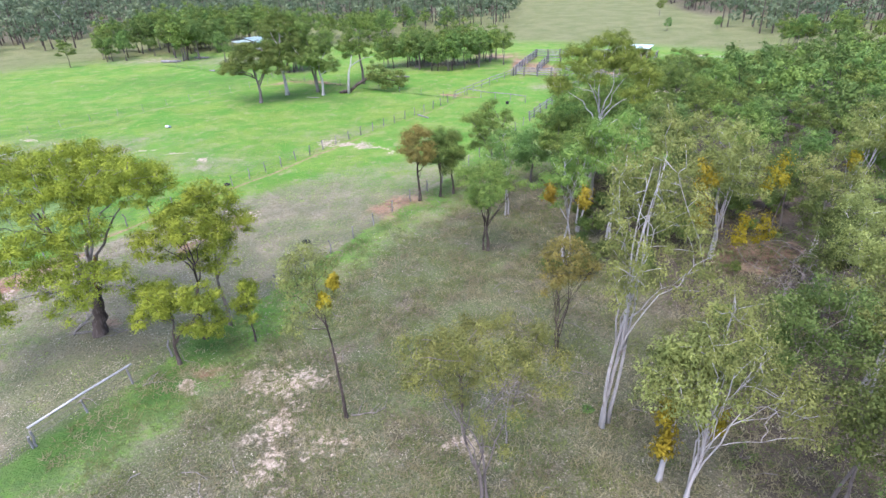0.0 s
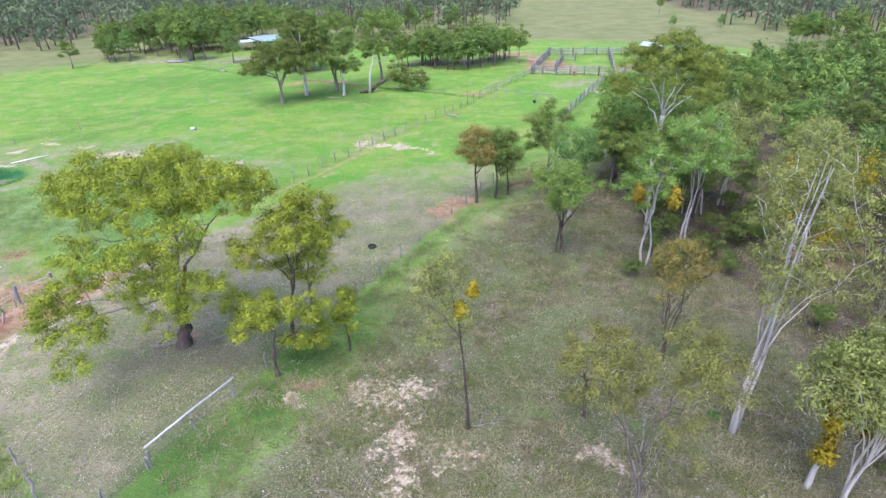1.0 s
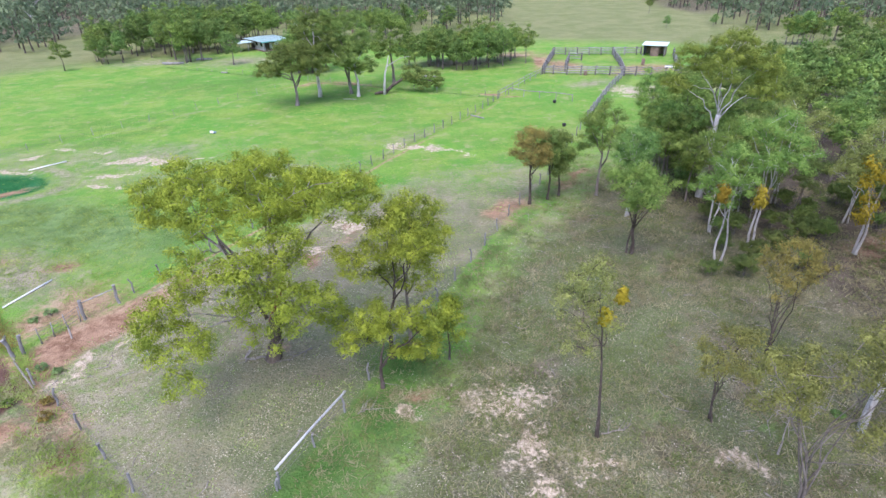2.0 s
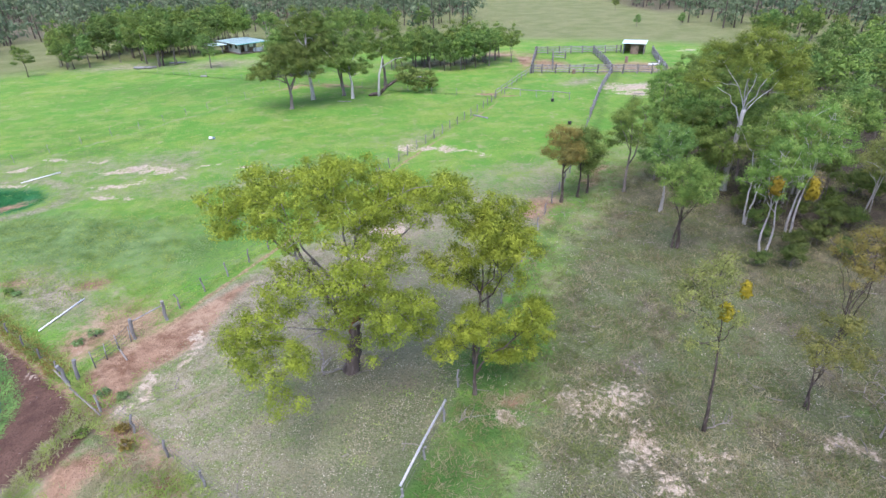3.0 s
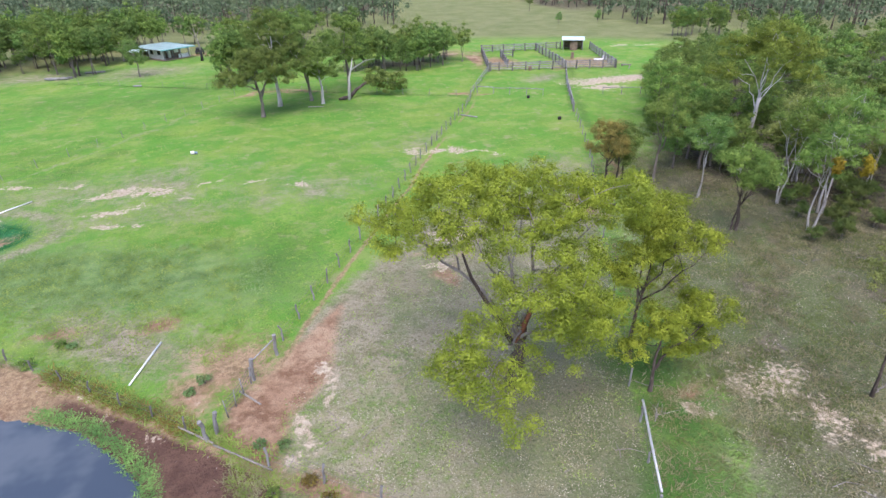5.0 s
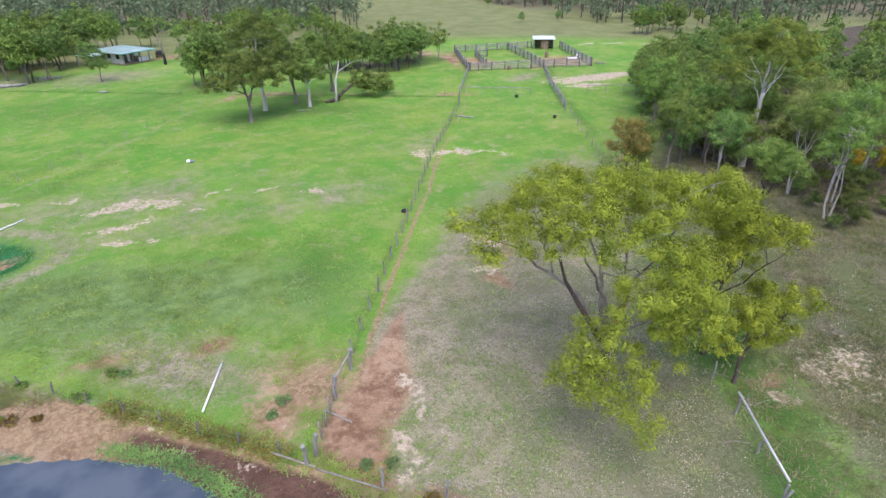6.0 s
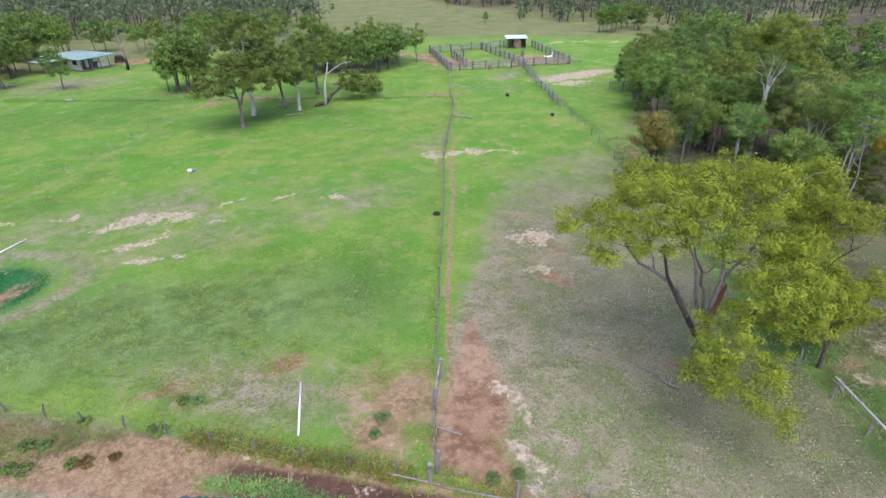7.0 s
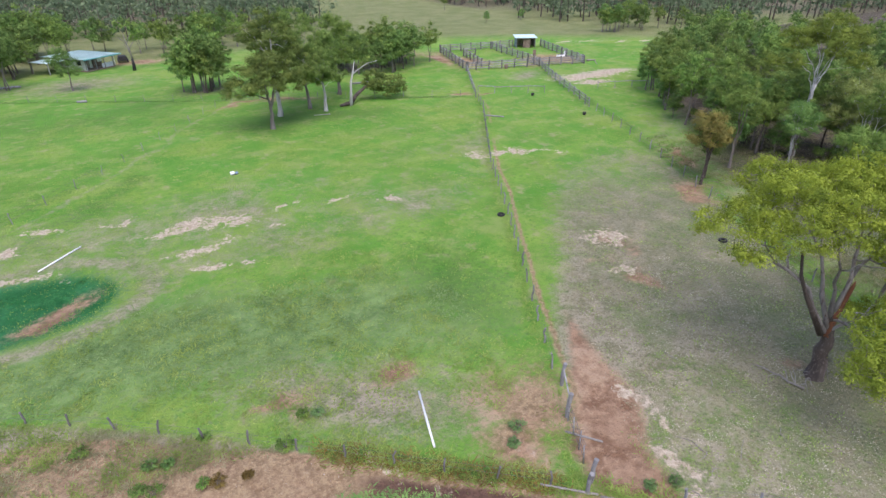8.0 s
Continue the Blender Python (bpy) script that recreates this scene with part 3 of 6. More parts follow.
    zones["path"] = np.maximum(zones["path"], 0.8 * np.maximum(blob(wx, wy, 30.8, 98.0, 5.5, 4.4, -20), blob(wx, wy, 16.4, 104.5, 1.9, 5.5, -18)))
    for cx, cy, rx, ry, turn in ((25.4, 83.4, 5.0, 2.1, -14), (31.0, 84.0, 4.4, 1.9, -14), (22.6, 79.6, 3.2, 1.1, -20)):
        sand = np.maximum(sand, 1.1 * blob(px, py, cx, cy, rx, ry, turn))
    sand = np.maximum(sand, 0.42 * red * smooth(ripple, 0.5, 0.75) * (wy < 36))
    zones["sand"] = sand
    zones["mud"] = 0.95 * smooth(depth + smooth(x, -38, -35) * 2.2, -3.4, -2.2) * smooth(beyond, 0.2, 1.5) * smooth(y, 20, 22.5) * smooth(x, -41.5, -38)
    dam = blob(wx * 0.3 + x * 0.7, wy * 0.3 + y * 0.7, -51.5, 54.9, 5.6, 3.6)
    zones["reed"] = np.maximum(dam, 0.8 * smooth(0.7 - np.abs(depth + 0.35), 0, 0.7) * (y > 15) * smooth(ripple, 0.3, 0.55))
    zones["mud"] = np.clip(np.maximum(zones["mud"], 0.5 * blob(wx, wy, -49.2, 53.6, 2.2, 0.7, 25)), 0, 1)
    for name, values in zones.items():
        mesh.attributes.new(name, "FLOAT", "POINT").data.foreach_set("value", values.astype(np.float32))
    mesh.materials.append(GROUND)
    ob = tagged(new("ground", mesh), "green pasture with dry grass, red bare soil and leaf litter", "ground", kind="structure")
    return ob


build_ground()


def build_water():
    ring = [Vector((*q, 0)) for q in SHORE]
    mid = sum(ring, Vector()) / len(ring)
    bm = bmesh.new()
    bm.faces.new([bm.verts.new((mid + (q - mid) * 1.12).to_tuple()) for q in ring])
    bmesh.ops.triangulate(bm, faces=bm.faces[:])
    ob = part("water", bm, WATER, None)
    ob.location.z = -0.3
    tagged(ob, "still dark dam water reflecting the cloudy sky", "water", kind="structure")


build_water()


def along(line, gap):
    """Points a gap apart on a line."""
    out, carry = [], 0.0
    for (ax, ay), (bx, by) in zip(line, line[1:]):
        d = math.hypot(bx - ax, by - ay)
        while carry <= d:
            k = carry / d
            out.append((ax + (bx - ax) * k, ay + (by - ay) * k))
            carry += gap
        carry -= d
    return out




# ---- trees ----
def leaf_mesh(name, centres, radii, count, long, wide, flat, droop, seed, material, corners=4):
    """Many small leaves gathered in domed sprays round the given centres, shaded softly as a spray is."""
    g = np.random.default_rng(seed)
    centres, radii = np.asarray(centres, float), np.asarray(radii, float)
    k = np.repeat(np.arange(len(centres)), np.maximum(6, (count * (radii / radii.mean()) ** 2).astype(int)))
    n = len(k)
    d = g.normal(size=(n, 3))
    d /= np.linalg.norm(d, axis=1)[:, None]
    d[:, 2] = np.where(d[:, 2] < -0.15, d[:, 2] * 0.5, d[:, 2])
    lump = 0.74 + 0.3 * np.sin(d[:, 0] * 4.5 + k) * np.sin(d[:, 1] * 4.5 + 2 * k) + 0.12 * np.sin(d[:, 2] * 9 + d[:, 0] * 7 + k)
    p = centres[k] + d * (radii[k] * lump * (g.random(n) ** 0.42 * g.uniform(0.8, 1.28, n)))[:, None] * np.array([1, 1, flat])
    soft = d + np.array([0, 0, 0.25]) + g.normal(0, 0.13, (n, 3))
    soft /= np.linalg.norm(soft, axis=1)[:, None]
    face = soft + g.normal(0, 0.22, (n, 3))
    face /= np.linalg.norm(face, axis=1)[:, None]
    a = g.normal(size=(n, 3))
    a[:, 2] -= droop
    a -= face * (a * face).sum(1)[:, None]
    a /= np.linalg.norm(a, axis=1)[:, None] + 1e-9
    w = np.cross(face, a)
    s = g.uniform(0.65, 1.35, n)[:, None]
    a, w = a * long * s, w * wide * s
    c = corners
    v = np.stack((p, p + a * 0.45 - w, p + a, p + a * 0.45 + w) if c == 4 else (p - w, p + a, p + w), 1).reshape(-1, 3)
    mesh = bpy.data.meshes.new(name)
    mesh.vertices.add(c * n)
    mesh.vertices.foreach_set("co", v.ravel())
    mesh.loops.add(c * n)
    mesh.loops.foreach_set("vertex_index", np.arange(c * n))
    mesh.polygons.add(n)
    mesh.polygons.foreach_set("loop_start", np.arange(0, c * n, c))
    mesh.update(calc_edges=True)
    mesh.normals_split_custom_set_from_vertices(np.repeat(soft, c, axis=0))
    mesh.materials.append(material)
    return mesh


def crown_points(rng, lobes, count, gap):
    """Spray centres in lobes of (x, y, z, rx, ry, rz), more towards the outside, a gap apart."""
    out, weight = [], [(l[3] * l[4] * l[5]) ** 0.75 for l in lobes]
    for _ in range(count * 60):
        if len(out) >= count:
            break
        x, y, z, rx, ry, rz = rng.choices(lobes, weight)[0]
        d = Vector((rng.gauss(0, 1), rng.gauss(0, 1), rng.gauss(0.15, 1))).normalized()
        r = rng.uniform(0.3, 1.0) ** 0.45 * (0.86 + 0.22 * math.sin(d.x * 4.1 + x) * math.sin(d.y * 3.7 + y))
        q = Vector((x + d.x * rx * r, y + d.y * ry * r, z + d.z * rz * r))
        if all((q - o).length > gap for o in out):
            out.append(q)
    return out


def grow(seed, height, width, base, trunk_r, lobes=None, limbs=5, sprays=30, spray_r=0.9, leaves=120, long=0.2, wide=0.05, flat=0.9, droop=0.5, lean=(0, 0), fork=(0.3, 0.6),
         bark=None, leaf=None, stems=1, split=False, twig_r=0.013, wander=0.25, sides=7, corners=4, reach=None, taper=0.93, limb=0.72, sway=0.016, aims=()):
    """The meshes of one tree: its trunk, main limbs and crown."""
    rng = random.Random(seed)
    if lobes is None:
        cz, rz = (base + 1) / 2 * height, (1 - base) / 2 * height - spray_r * flat * 0.7
        rr = width / 2 - spray_r * 0.7
        lobes = [(lean[0], lean[1], cz + rz * 0.08, rr * 0.84, rr * 0.84, rz * 0.92)]
        turn = rng.uniform(0, 6.28)
        for k in range(4):
            a, q = turn + k * 1.57 + rng.uniform(-0.5, 0.5), rng.uniform(0.4, 0.56)
            lobes.append((lean[0] + math.cos(a) * rr * 0.66, lean[1] + math.sin(a) * rr * 0.66, cz + rz * rng.uniform(-0.75, 0.3), rr * q, rr * q, rz * q * 0.85))
    centres = crown_points(rng, lobes, sprays, spray_r * 0.72) if sprays else []
    tops = [Vector(l[:3]) for l in lobes]
    head = tops[0]
    trunk_v, trunk_f, limb_list, nodes = [], [], [], []
    for s in range(stems):
        off = Vector((rng.uniform(-1, 1), rng.uniform(-1, 1), 0)) * (0.25 * (stems > 1))
        aim = head + Vector((rng.uniform(-1, 1), rng.uniform(-1, 1), 0)) * width * (0.15 * (stems > 1))
        end = Vector((aim.x * 0.7, aim.y * 0.7, height * (reach or min(0.8 if stems == 1 else 0.66, fork[1] + 0.18))))
        pts = curve(off + Vector((0, 0, -0.3)), off + Vector((end.x * 0.15, end.y * 0.15, end.z * 0.5)), end, 12)
        swing, turn = height * sway, rng.uniform(0, 6.28)
        pts = [q + Vector((math.sin(i * 0.62 + turn) * swing, math.cos(i * 0.48 + turn) * swing, 0)) * min(1, i / 4) + Vector((rng.uniform(-1, 1), rng.uniform(-1, 1), 0)) * wander * trunk_r * (0 if i == 0 else 1) for i, q in enumerate(pts)]
        radii = [trunk_r / stems ** 0.4 * ((1.45 if i == 0 else 1.12 if i == 1 else 1) * (1 - taper * (i / 11) ** 0.95)) for i in range(12)]
        tube_into(trunk_v, trunk_f, pts, radii, sides, 0.08, rng)
        if centres and not reach:
            centres += [pts[-1] + Vector((0.1, -0.1, 0.25)), pts[-2] + Vector((-0.2, -0.25, 0.2))]
        nodes += [(q, r, -1) for q, r in zip(pts, radii) if q.z > fork[0] * height]
        tips = [Vector(q) for q in aims]
        pool = list(centres) or [Vector((rng.uniform(-1, 1) * width / 2, rng.uniform(-1, 1) * width / 2, rng.uniform(base, 1) * height)) for _ in range(limbs * 3)]
        for _ in range(max(1, limbs // stems) - len(tips)):
            best = max(rng.sample(pool, min(len(pool), 14)), key=lambda q: min([(q - o).length for o in tips + [end]]))
            tips.append(best)
        own = len(limb_list)
        for count, tip in enumerate(tips):
            k = min(range(2, 12), key=lambda i: abs(pts[i].z - height * rng.uniform(*fork)) + 0.1 * (pts[i] - tip).length)
            a, r = pts[k], radii[k] * (limb if tip.z > 0.45 * height else 0.34)
            if count >= (len(aims) or 1 + 0.42 * len(tips)):
                # later limbs branch off the nearest earlier one
                a, r = min(((lp[m], lr[m] * 0.75) for lp, lr in limb_list[own:] for m in (2, 3, 4)), key=lambda q: (q[0] - tip).length + (2.0 if q[0].z > tip.z else 0))
            span = (tip - a).length
            bend = Vector((a.x + (tip.x - a.x) * 0.34, a.y + (tip.y - a.y) * 0.34, a.z + max((tip.z - a.z) * 0.62, 0.12 * span))) + Vector((rng.uniform(-1, 1), rng.uniform(-1, 1), rng.uniform(-1, 1))) * (wander + 0.07 * span)
            lp = curve(a, bend, tip, 8)
            lp = [q + Vector((rng.uniform(-1, 1), rng.uniform(-1, 1), rng.uniform(-1, 1))) * (0.06 + 0.018 * span) * (0 < i < 7) for i, q in enumerate(lp)]
            lr = [max(twig_r, r * (1 - 0.85 * i / 7)) for i in range(8)]
            limb_list.append((lp, lr))
            nodes += [(q, r, len(limb_list) - 1) for q, r in zip(lp[2:], lr[2:])]
    twigs = []
    ends = list(centres) or [q + Vector((rng.uniform(-1, 1), rng.uniform(-1, 1), rng.uniform(0, 1))) * 0.9 for q, r, o in nodes if r < trunk_r * 0.5 for _ in range(2)]
    spots, thick, owners = [q for q, r, o in nodes], [r for q, r, o in nodes], [o for q, r, o in nodes]
    ends.sort(key=lambda c: min((q - c).length for q in spots[::2]))
    for c in ends:
        at = np.array(spots)
        gap = at - np.array(c)
        k = int(np.argmin(np.linalg.norm(gap, axis=1) + np.maximum(0, gap[:, 2]) * 0.6))
        q, r = spots[k], min(thick[k] * 0.7, 0.045)
        if (q - c).length < 0.15:
            continue
        tp = curve(q, q.lerp(c, 0.5) + Vector((rng.uniform(-0.1, 0.1), rng.uniform(-0.1, 0.1), 0.1)) * (q - c).length, c, 4)
        tr = [max(twig_r, r), max(twig_r, r * 0.75), twig_r, twig_r * 0.6]
        twigs.append((tp, tr, owners[k]))
        spots += tp[1:]
        thick += tr[1:]
        owners += [owners[k]] * 3
    meshes = {"limbs": [], "bark": bark}
    if split:
        for s, (lp, lr) in enumerate(limb_list):
            v, f = [], []
            tube_into(v, f, lp, lr, 6, 0.08, rng)
            for tp, tr, o in twigs:
                if o == s:
                    tube_into(v, f, tp, tr, 4)
            meshes["limbs"].append(raw_mesh("limb", v, f, True))
        for tp, tr, o in twigs:
            if o < 0:
                tube_into(trunk_v, trunk_f, tp, tr, 4)
    else:
        for lp, lr in limb_list:
            tube_into(trunk_v, trunk_f, lp, lr, 5)
        for tp, tr, o in twigs:
            tube_into(trunk_v, trunk_f, tp, tr, 3)
    meshes["trunk"] = raw_mesh("trunk", trunk_v, trunk_f, True)
    if centres:
        meshes["crown"] = leaf_mesh("crown", centres, [spray_r * rng.uniform(0.7, 1.25) for _ in centres], leaves, long, wide, flat, droop, seed, leaf, corners)
    meshes["centres"] = centres
    return meshes


def plant(name, meshes, place, label, category="tree", group="", turn=0.0, size=1.0):
    x, y = place
    root = thing(name, (x, y, ground_z(x, y)), label, category, group, turn=turn, size=size)
    part("trunk", meshes["trunk"], meshes.get("trunk_bark", meshes["bark"]), root)
    for m in meshes["limbs"]:
        part("limb", m, meshes["bark"], root)
    if meshes.get("crown"):
        part("crown", meshes["crown"], None, root)
    return root


def mistletoe(root, spots, material, seed):
    """Hanging golden clumps in a tree, each a part of it."""
    for k, (x, y, z, r) in enumerate(spots):
        c = [(x + math.sin(i * 2.1 + k) * r * 0.3, y + math.cos(i * 1.7) * r * 0.3, z - i * r * 0.3) for i in range(5)]
        part("mistletoe_clump", leaf_mesh("mistletoe_clump", c, [r * 0.6] * 5, 170, 0.15, 0.04, 1.2, 1.2, seed + k, material), None, root, "hanging golden mistletoe clump")


# the broad tree in the paddock
BROAD_LOBES = [(0.9, 0.8, 9.2, 3.0, 3.0, 1.9), (-2.5, 1.7, 8.7, 3.4, 3.3, 1.8), (-4.9, 3.1, 8.1, 2.1, 2.1, 1.1), (-0.8, -2.4, 7.6, 2.5, 1.8, 1.3), (-4.1, -2.8, 4.4, 1.4, 1.2, 0.9), (-3.0, -2.8, 5.3, 1.4, 1.3, 0.8), (-2.9, -3.4, 4.0, 2.0, 1.7, 1.2), (-2.6, -5.0, 2.8, 1.1, 0.9, 0.7), (2.8, -2.3, 4.9, 1.9, 1.5, 1.0), (4.6, 0.2, 9.0, 2.1, 2.2, 1.4), (-0.4, 4.6, 8.8, 2.0, 1.8, 1.2), (3.6, 0.0, 2.6, 1.2, 1.1, 0.8), (2.9, 0.8, 8.9, 2.0, 2.0, 1.4), (0.6, -2.6, 3.5, 1.6, 1.2, 0.8), (2.2, 3.2, 8.2, 1.6, 1.6, 1.1), (-2.6, -2.2, 5.7, 1.3, 1.2, 0.8), (0.8, -2.6, 6.4, 1.7, 1.3, 1.1), (1.8, -3.0, 5.6, 1.4, 1.1, 0.9), (-0.4, -2.8, 5.5, 1.2, 1.0, 0.8), (2.0, -1.2, 7.4, 1.6, 1.4, 1.0)]
BROAD_AIMS = [(-4.7, 2.8, 7.7), (-2.4, 0.6, 8.4), (0.6, 0.6, 9.0), (4.3, 0.2, 8.4), (0.4, 3.6, 8.2), (-2.9, -3.2, 3.9), (2.7, -2.1, 4.7)]
broad = grow(5, 11.8, 14, 0.3, 0.4, reach=0.27, taper=0.45, limb=0.5, lobes=BROAD_LOBES, aims=BROAD_AIMS, sway=0.006, lean=(0, 0), limbs=18, sprays=390, spray_r=0.72, leaves=340, long=0.095, wide=0.026, corners=3, flat=0.72, droop=0.35, fork=(0.16, 0.27), bark=BARK_PALE, leaf=LEAF_OLIVE, split=True, twig_r=0.014, wander=0.2, sides=12)
broad["trunk_bark"] = BARK_DARK
broad_tree = plant("broad_gum_tree", broad, (-18.6, 26.2), "broad spreading yellow-green gum with dark forked trunk on dry grass")
part("broken_stub", tube("broken_stub", [(0.15, 0.25, 2.2), (0.5, 0.3, 3.1), (0.85, 0.28, 3.9), (1.05, 0.22, 4.7), (1.1, 0.2, 4.95)], [0.17, 0.14, 0.11, 0.08, 0.02], 9, 0.2, 4), BARK_RED, broad_tree, "snapped limb with torn red wood")
part("scorched_limb", tube("scorched_limb", [(-0.05, 0.4, 2.3), (-0.5, 0.75, 3.3), (-1.1, 1.1, 4.4), (-1.7, 1.4, 5.6), (-2.1, 1.5, 6.9)], [0.15, 0.13, 0.1, 0.08, 0.05], 9, 0.1, 6), BARK_DARK, broad_tree, "dark scorched limb")

SLIM = dict(limbs=7, spray_r=0.7, leaves=340, long=0.095, wide=0.026, corners=3, flat=0.75, droop=0.5, split=True, sides=9)
plant("slim_gum_tree", grow(11, 8.9, 5.2, 0.32, 0.14, lobes=[(0.5, 0.0, 7.2, 2.0, 2.0, 1.6), (1.4, -1.2, 7.5, 1.4, 1.4, 1.1), (0.2, 0.9, 4.5, 1.3, 1.3, 0.9), (-1.3, -0.2, 5.9, 1.3, 1.3, 1.0)], sprays=60, fork=(0.25, 0.55), bark=BARK_DARK, leaf=LEAF_OLIVE, **SLIM), (-12.3, 25.7), "slim dark-stemmed gum with olive crown beside the fence")
plant("slim_gum_tree", grow(12, 9.0, 4.8, 0.34, 0.12, lobes=[(0.4, 0.2, 7.4, 1.7, 1.7, 1.4), (1.4, 0.4, 6.2, 1.4, 1.3, 1.2), (0.6, -0.9, 5.0, 1.2, 1.1, 0.9)], sprays=46, fork=(0.3, 0.6), bark=BARK_GREY, leaf=LEAF_OLIVE, **SLIM), (-11.4, 26.9), "slim grey-stemmed gum with olive crown beside the fence")
plant("young_gum_tree", grow(13, 5.6, 5.0, 0.3, 0.12, lobes=[(0.3, 0.1, 3.9, 1.4, 1.4, 1.0), (1.8, 0.2, 2.6, 1.3, 1.2, 0.9), (2.3, -0.4, 4.4, 1.2, 1.1, 0.9), (-1.0, 0.1, 2.7, 1.1, 1.0, 0.7)], sprays=48, fork=(0.2, 0.45), bark=BARK_DARK, leaf=LEAF_OLIVE, **{**SLIM, "spray_r": 0.64, "leaves": 360}), (-12.8, 23.4), "low bushy young gum beside the fence")

plant("young_gum_tree", grow(14, 4.2, 2.6, 0.35, 0.07, sprays=18, fork=(0.25, 0.5), bark=BARK_DARK, leaf=LEAF_OLIVE, **{**SLIM, "leaves": 260, "spray_r": 0.5}), (-9.4, 25.2), "small bright young gum at the fence line")

# the thin leaning tree in the clearing
thin_tree = plant("thin_gum_tree", grow(21, 9.6, 3.6, 0.45, 0.085, sprays=34, spray_r=0.58, leaves=170, long=0.095, wide=0.02, corners=3, limbs=6, fork=(0.42, 0.75), lean=(-0.9, 0.3), sway=0.003, bark=BARK_DARK, leaf=LEAF_GREY, split=True, droop=0.8), (-3.4, 19.4), "thin sparse gum with dark straight trunk and golden mistletoe")
mistletoe(thin_tree, [(-0.3, 0.1, 6.4, 0.38), (0.2, 0.0, 7.4, 0.32)], LEAF_GOLD, 300)

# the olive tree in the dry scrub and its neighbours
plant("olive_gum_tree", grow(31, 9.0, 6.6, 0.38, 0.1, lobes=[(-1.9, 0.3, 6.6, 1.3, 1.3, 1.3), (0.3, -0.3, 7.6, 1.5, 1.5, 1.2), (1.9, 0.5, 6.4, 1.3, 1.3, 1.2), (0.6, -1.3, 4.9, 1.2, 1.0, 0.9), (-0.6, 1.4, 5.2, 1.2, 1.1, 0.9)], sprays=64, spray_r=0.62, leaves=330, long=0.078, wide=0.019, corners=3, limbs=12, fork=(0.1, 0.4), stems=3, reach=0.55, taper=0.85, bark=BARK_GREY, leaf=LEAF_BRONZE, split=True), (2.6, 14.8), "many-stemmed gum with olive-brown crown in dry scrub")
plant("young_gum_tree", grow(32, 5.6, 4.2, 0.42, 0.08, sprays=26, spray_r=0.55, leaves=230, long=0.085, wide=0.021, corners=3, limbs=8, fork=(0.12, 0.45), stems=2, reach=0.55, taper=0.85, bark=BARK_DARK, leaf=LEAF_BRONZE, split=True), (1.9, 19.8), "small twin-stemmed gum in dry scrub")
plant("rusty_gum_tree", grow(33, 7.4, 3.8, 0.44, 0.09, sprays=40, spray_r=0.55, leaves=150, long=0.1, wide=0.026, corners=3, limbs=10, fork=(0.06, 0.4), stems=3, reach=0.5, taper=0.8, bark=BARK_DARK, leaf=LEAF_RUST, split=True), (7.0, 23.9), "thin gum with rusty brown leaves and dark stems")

# white gums
white_tree = plant("white_gum_tree", grow(41, 14.4, 5.8, 0.3, 0.16, sprays=96, spray_r=0.72, leaves=165, long=0.116, wide=0.022, corners=3, limbs=18, fork=(0.25, 0.75), stems=4, reach=0.84, taper=0.9, lean=(0.8, 0.5), bark=BARK_WHITE, leaf=LEAF_GREY, split=True, droop=1.0), (8.1, 18.8), "tall slender white-trunked gum with feathery grey-green crown")
front_gum = plant("white_gum_tree", grow(42, 9.6, 6.4, 0.36, 0.13, lobes=[(0.2, 0.3, 7.6, 1.7, 1.7, 1.6), (-1.0, 0.2, 5.6, 1.3, 1.3, 1.2), (2.1, -0.2, 5.6, 1.4, 1.3, 1.1), (3.0, -0.4, 4.4, 1.0, 1.0, 0.9)], sprays=60, spray_r=0.66, leaves=230, long=0.1, wide=0.02, corners=3, limbs=27, fork=(0.08, 0.4), stems=3, reach=0.55, taper=0.85, limb=0.6, wander=0.08, bark=BARK_WHITE, leaf=LEAF_GREY, split=True, droop=0.9), (10.3, 14.9), "many-stemmed white gum with drooping pale green crown")
mistletoe(front_gum, [(-1.3, 0.3, 4.6, 0.7), (-1.1, 0.4, 3.0, 0.8), (0.6, 0.5, 3.8, 0.7)], LEAF_GOLD, 320)
plant("white_gum_tree", grow(43, 8.2, 4.4, 0.36, 0.12, sprays=38, spray_r=0.8, leaves=273, long=0.136, wide=0.029, corners=3, limbs=7, fork=(0.3, 0.6), bark=BARK_WHITE, leaf=LEAF_GREY, split=True, droop=0.9, lean=(0.5, 0)), (9.5, 15.8), "leaning white gum with thin pale crown")
gold_gum = plant("white_gum_tree", grow(44, 8.6, 5.2, 0.5, 0.12, sprays=40, spray_r=0.7, leaves=330, long=0.1, wide=0.026, corners=3, flat=0.8, limbs=18, fork=(0.22, 0.62), stems=2, reach=0.72, taper=0.88, wander=0.3, sway=0.03, bark=BARK_WHITE, leaf=LEAF_GREEN, split=True), (8.9, 33.2), "white-limbed gum with two orange mistletoe clumps")
mistletoe(gold_gum, [(-1.5, -1.6, 6.1, 0.62), (0.4, -2.3, 6.1, 0.75)], LEAF_ORANGE, 340)
plant("white_gum_tree", grow(71, 10.2, 6.2, 0.5, 0.13, sprays=52, spray_r=0.8, leaves=320, long=0.105, wide=0.027, corners=3, flat=0.8, limbs=12, fork=(0.3, 0.6), stems=2, reach=0.66, taper=0.85, bark=BARK_WHITE, leaf=LEAF_GREEN, split=True), (12.5, 35.2), "tall white-stemmed gum with feathery grey-green crown at the wood's edge")
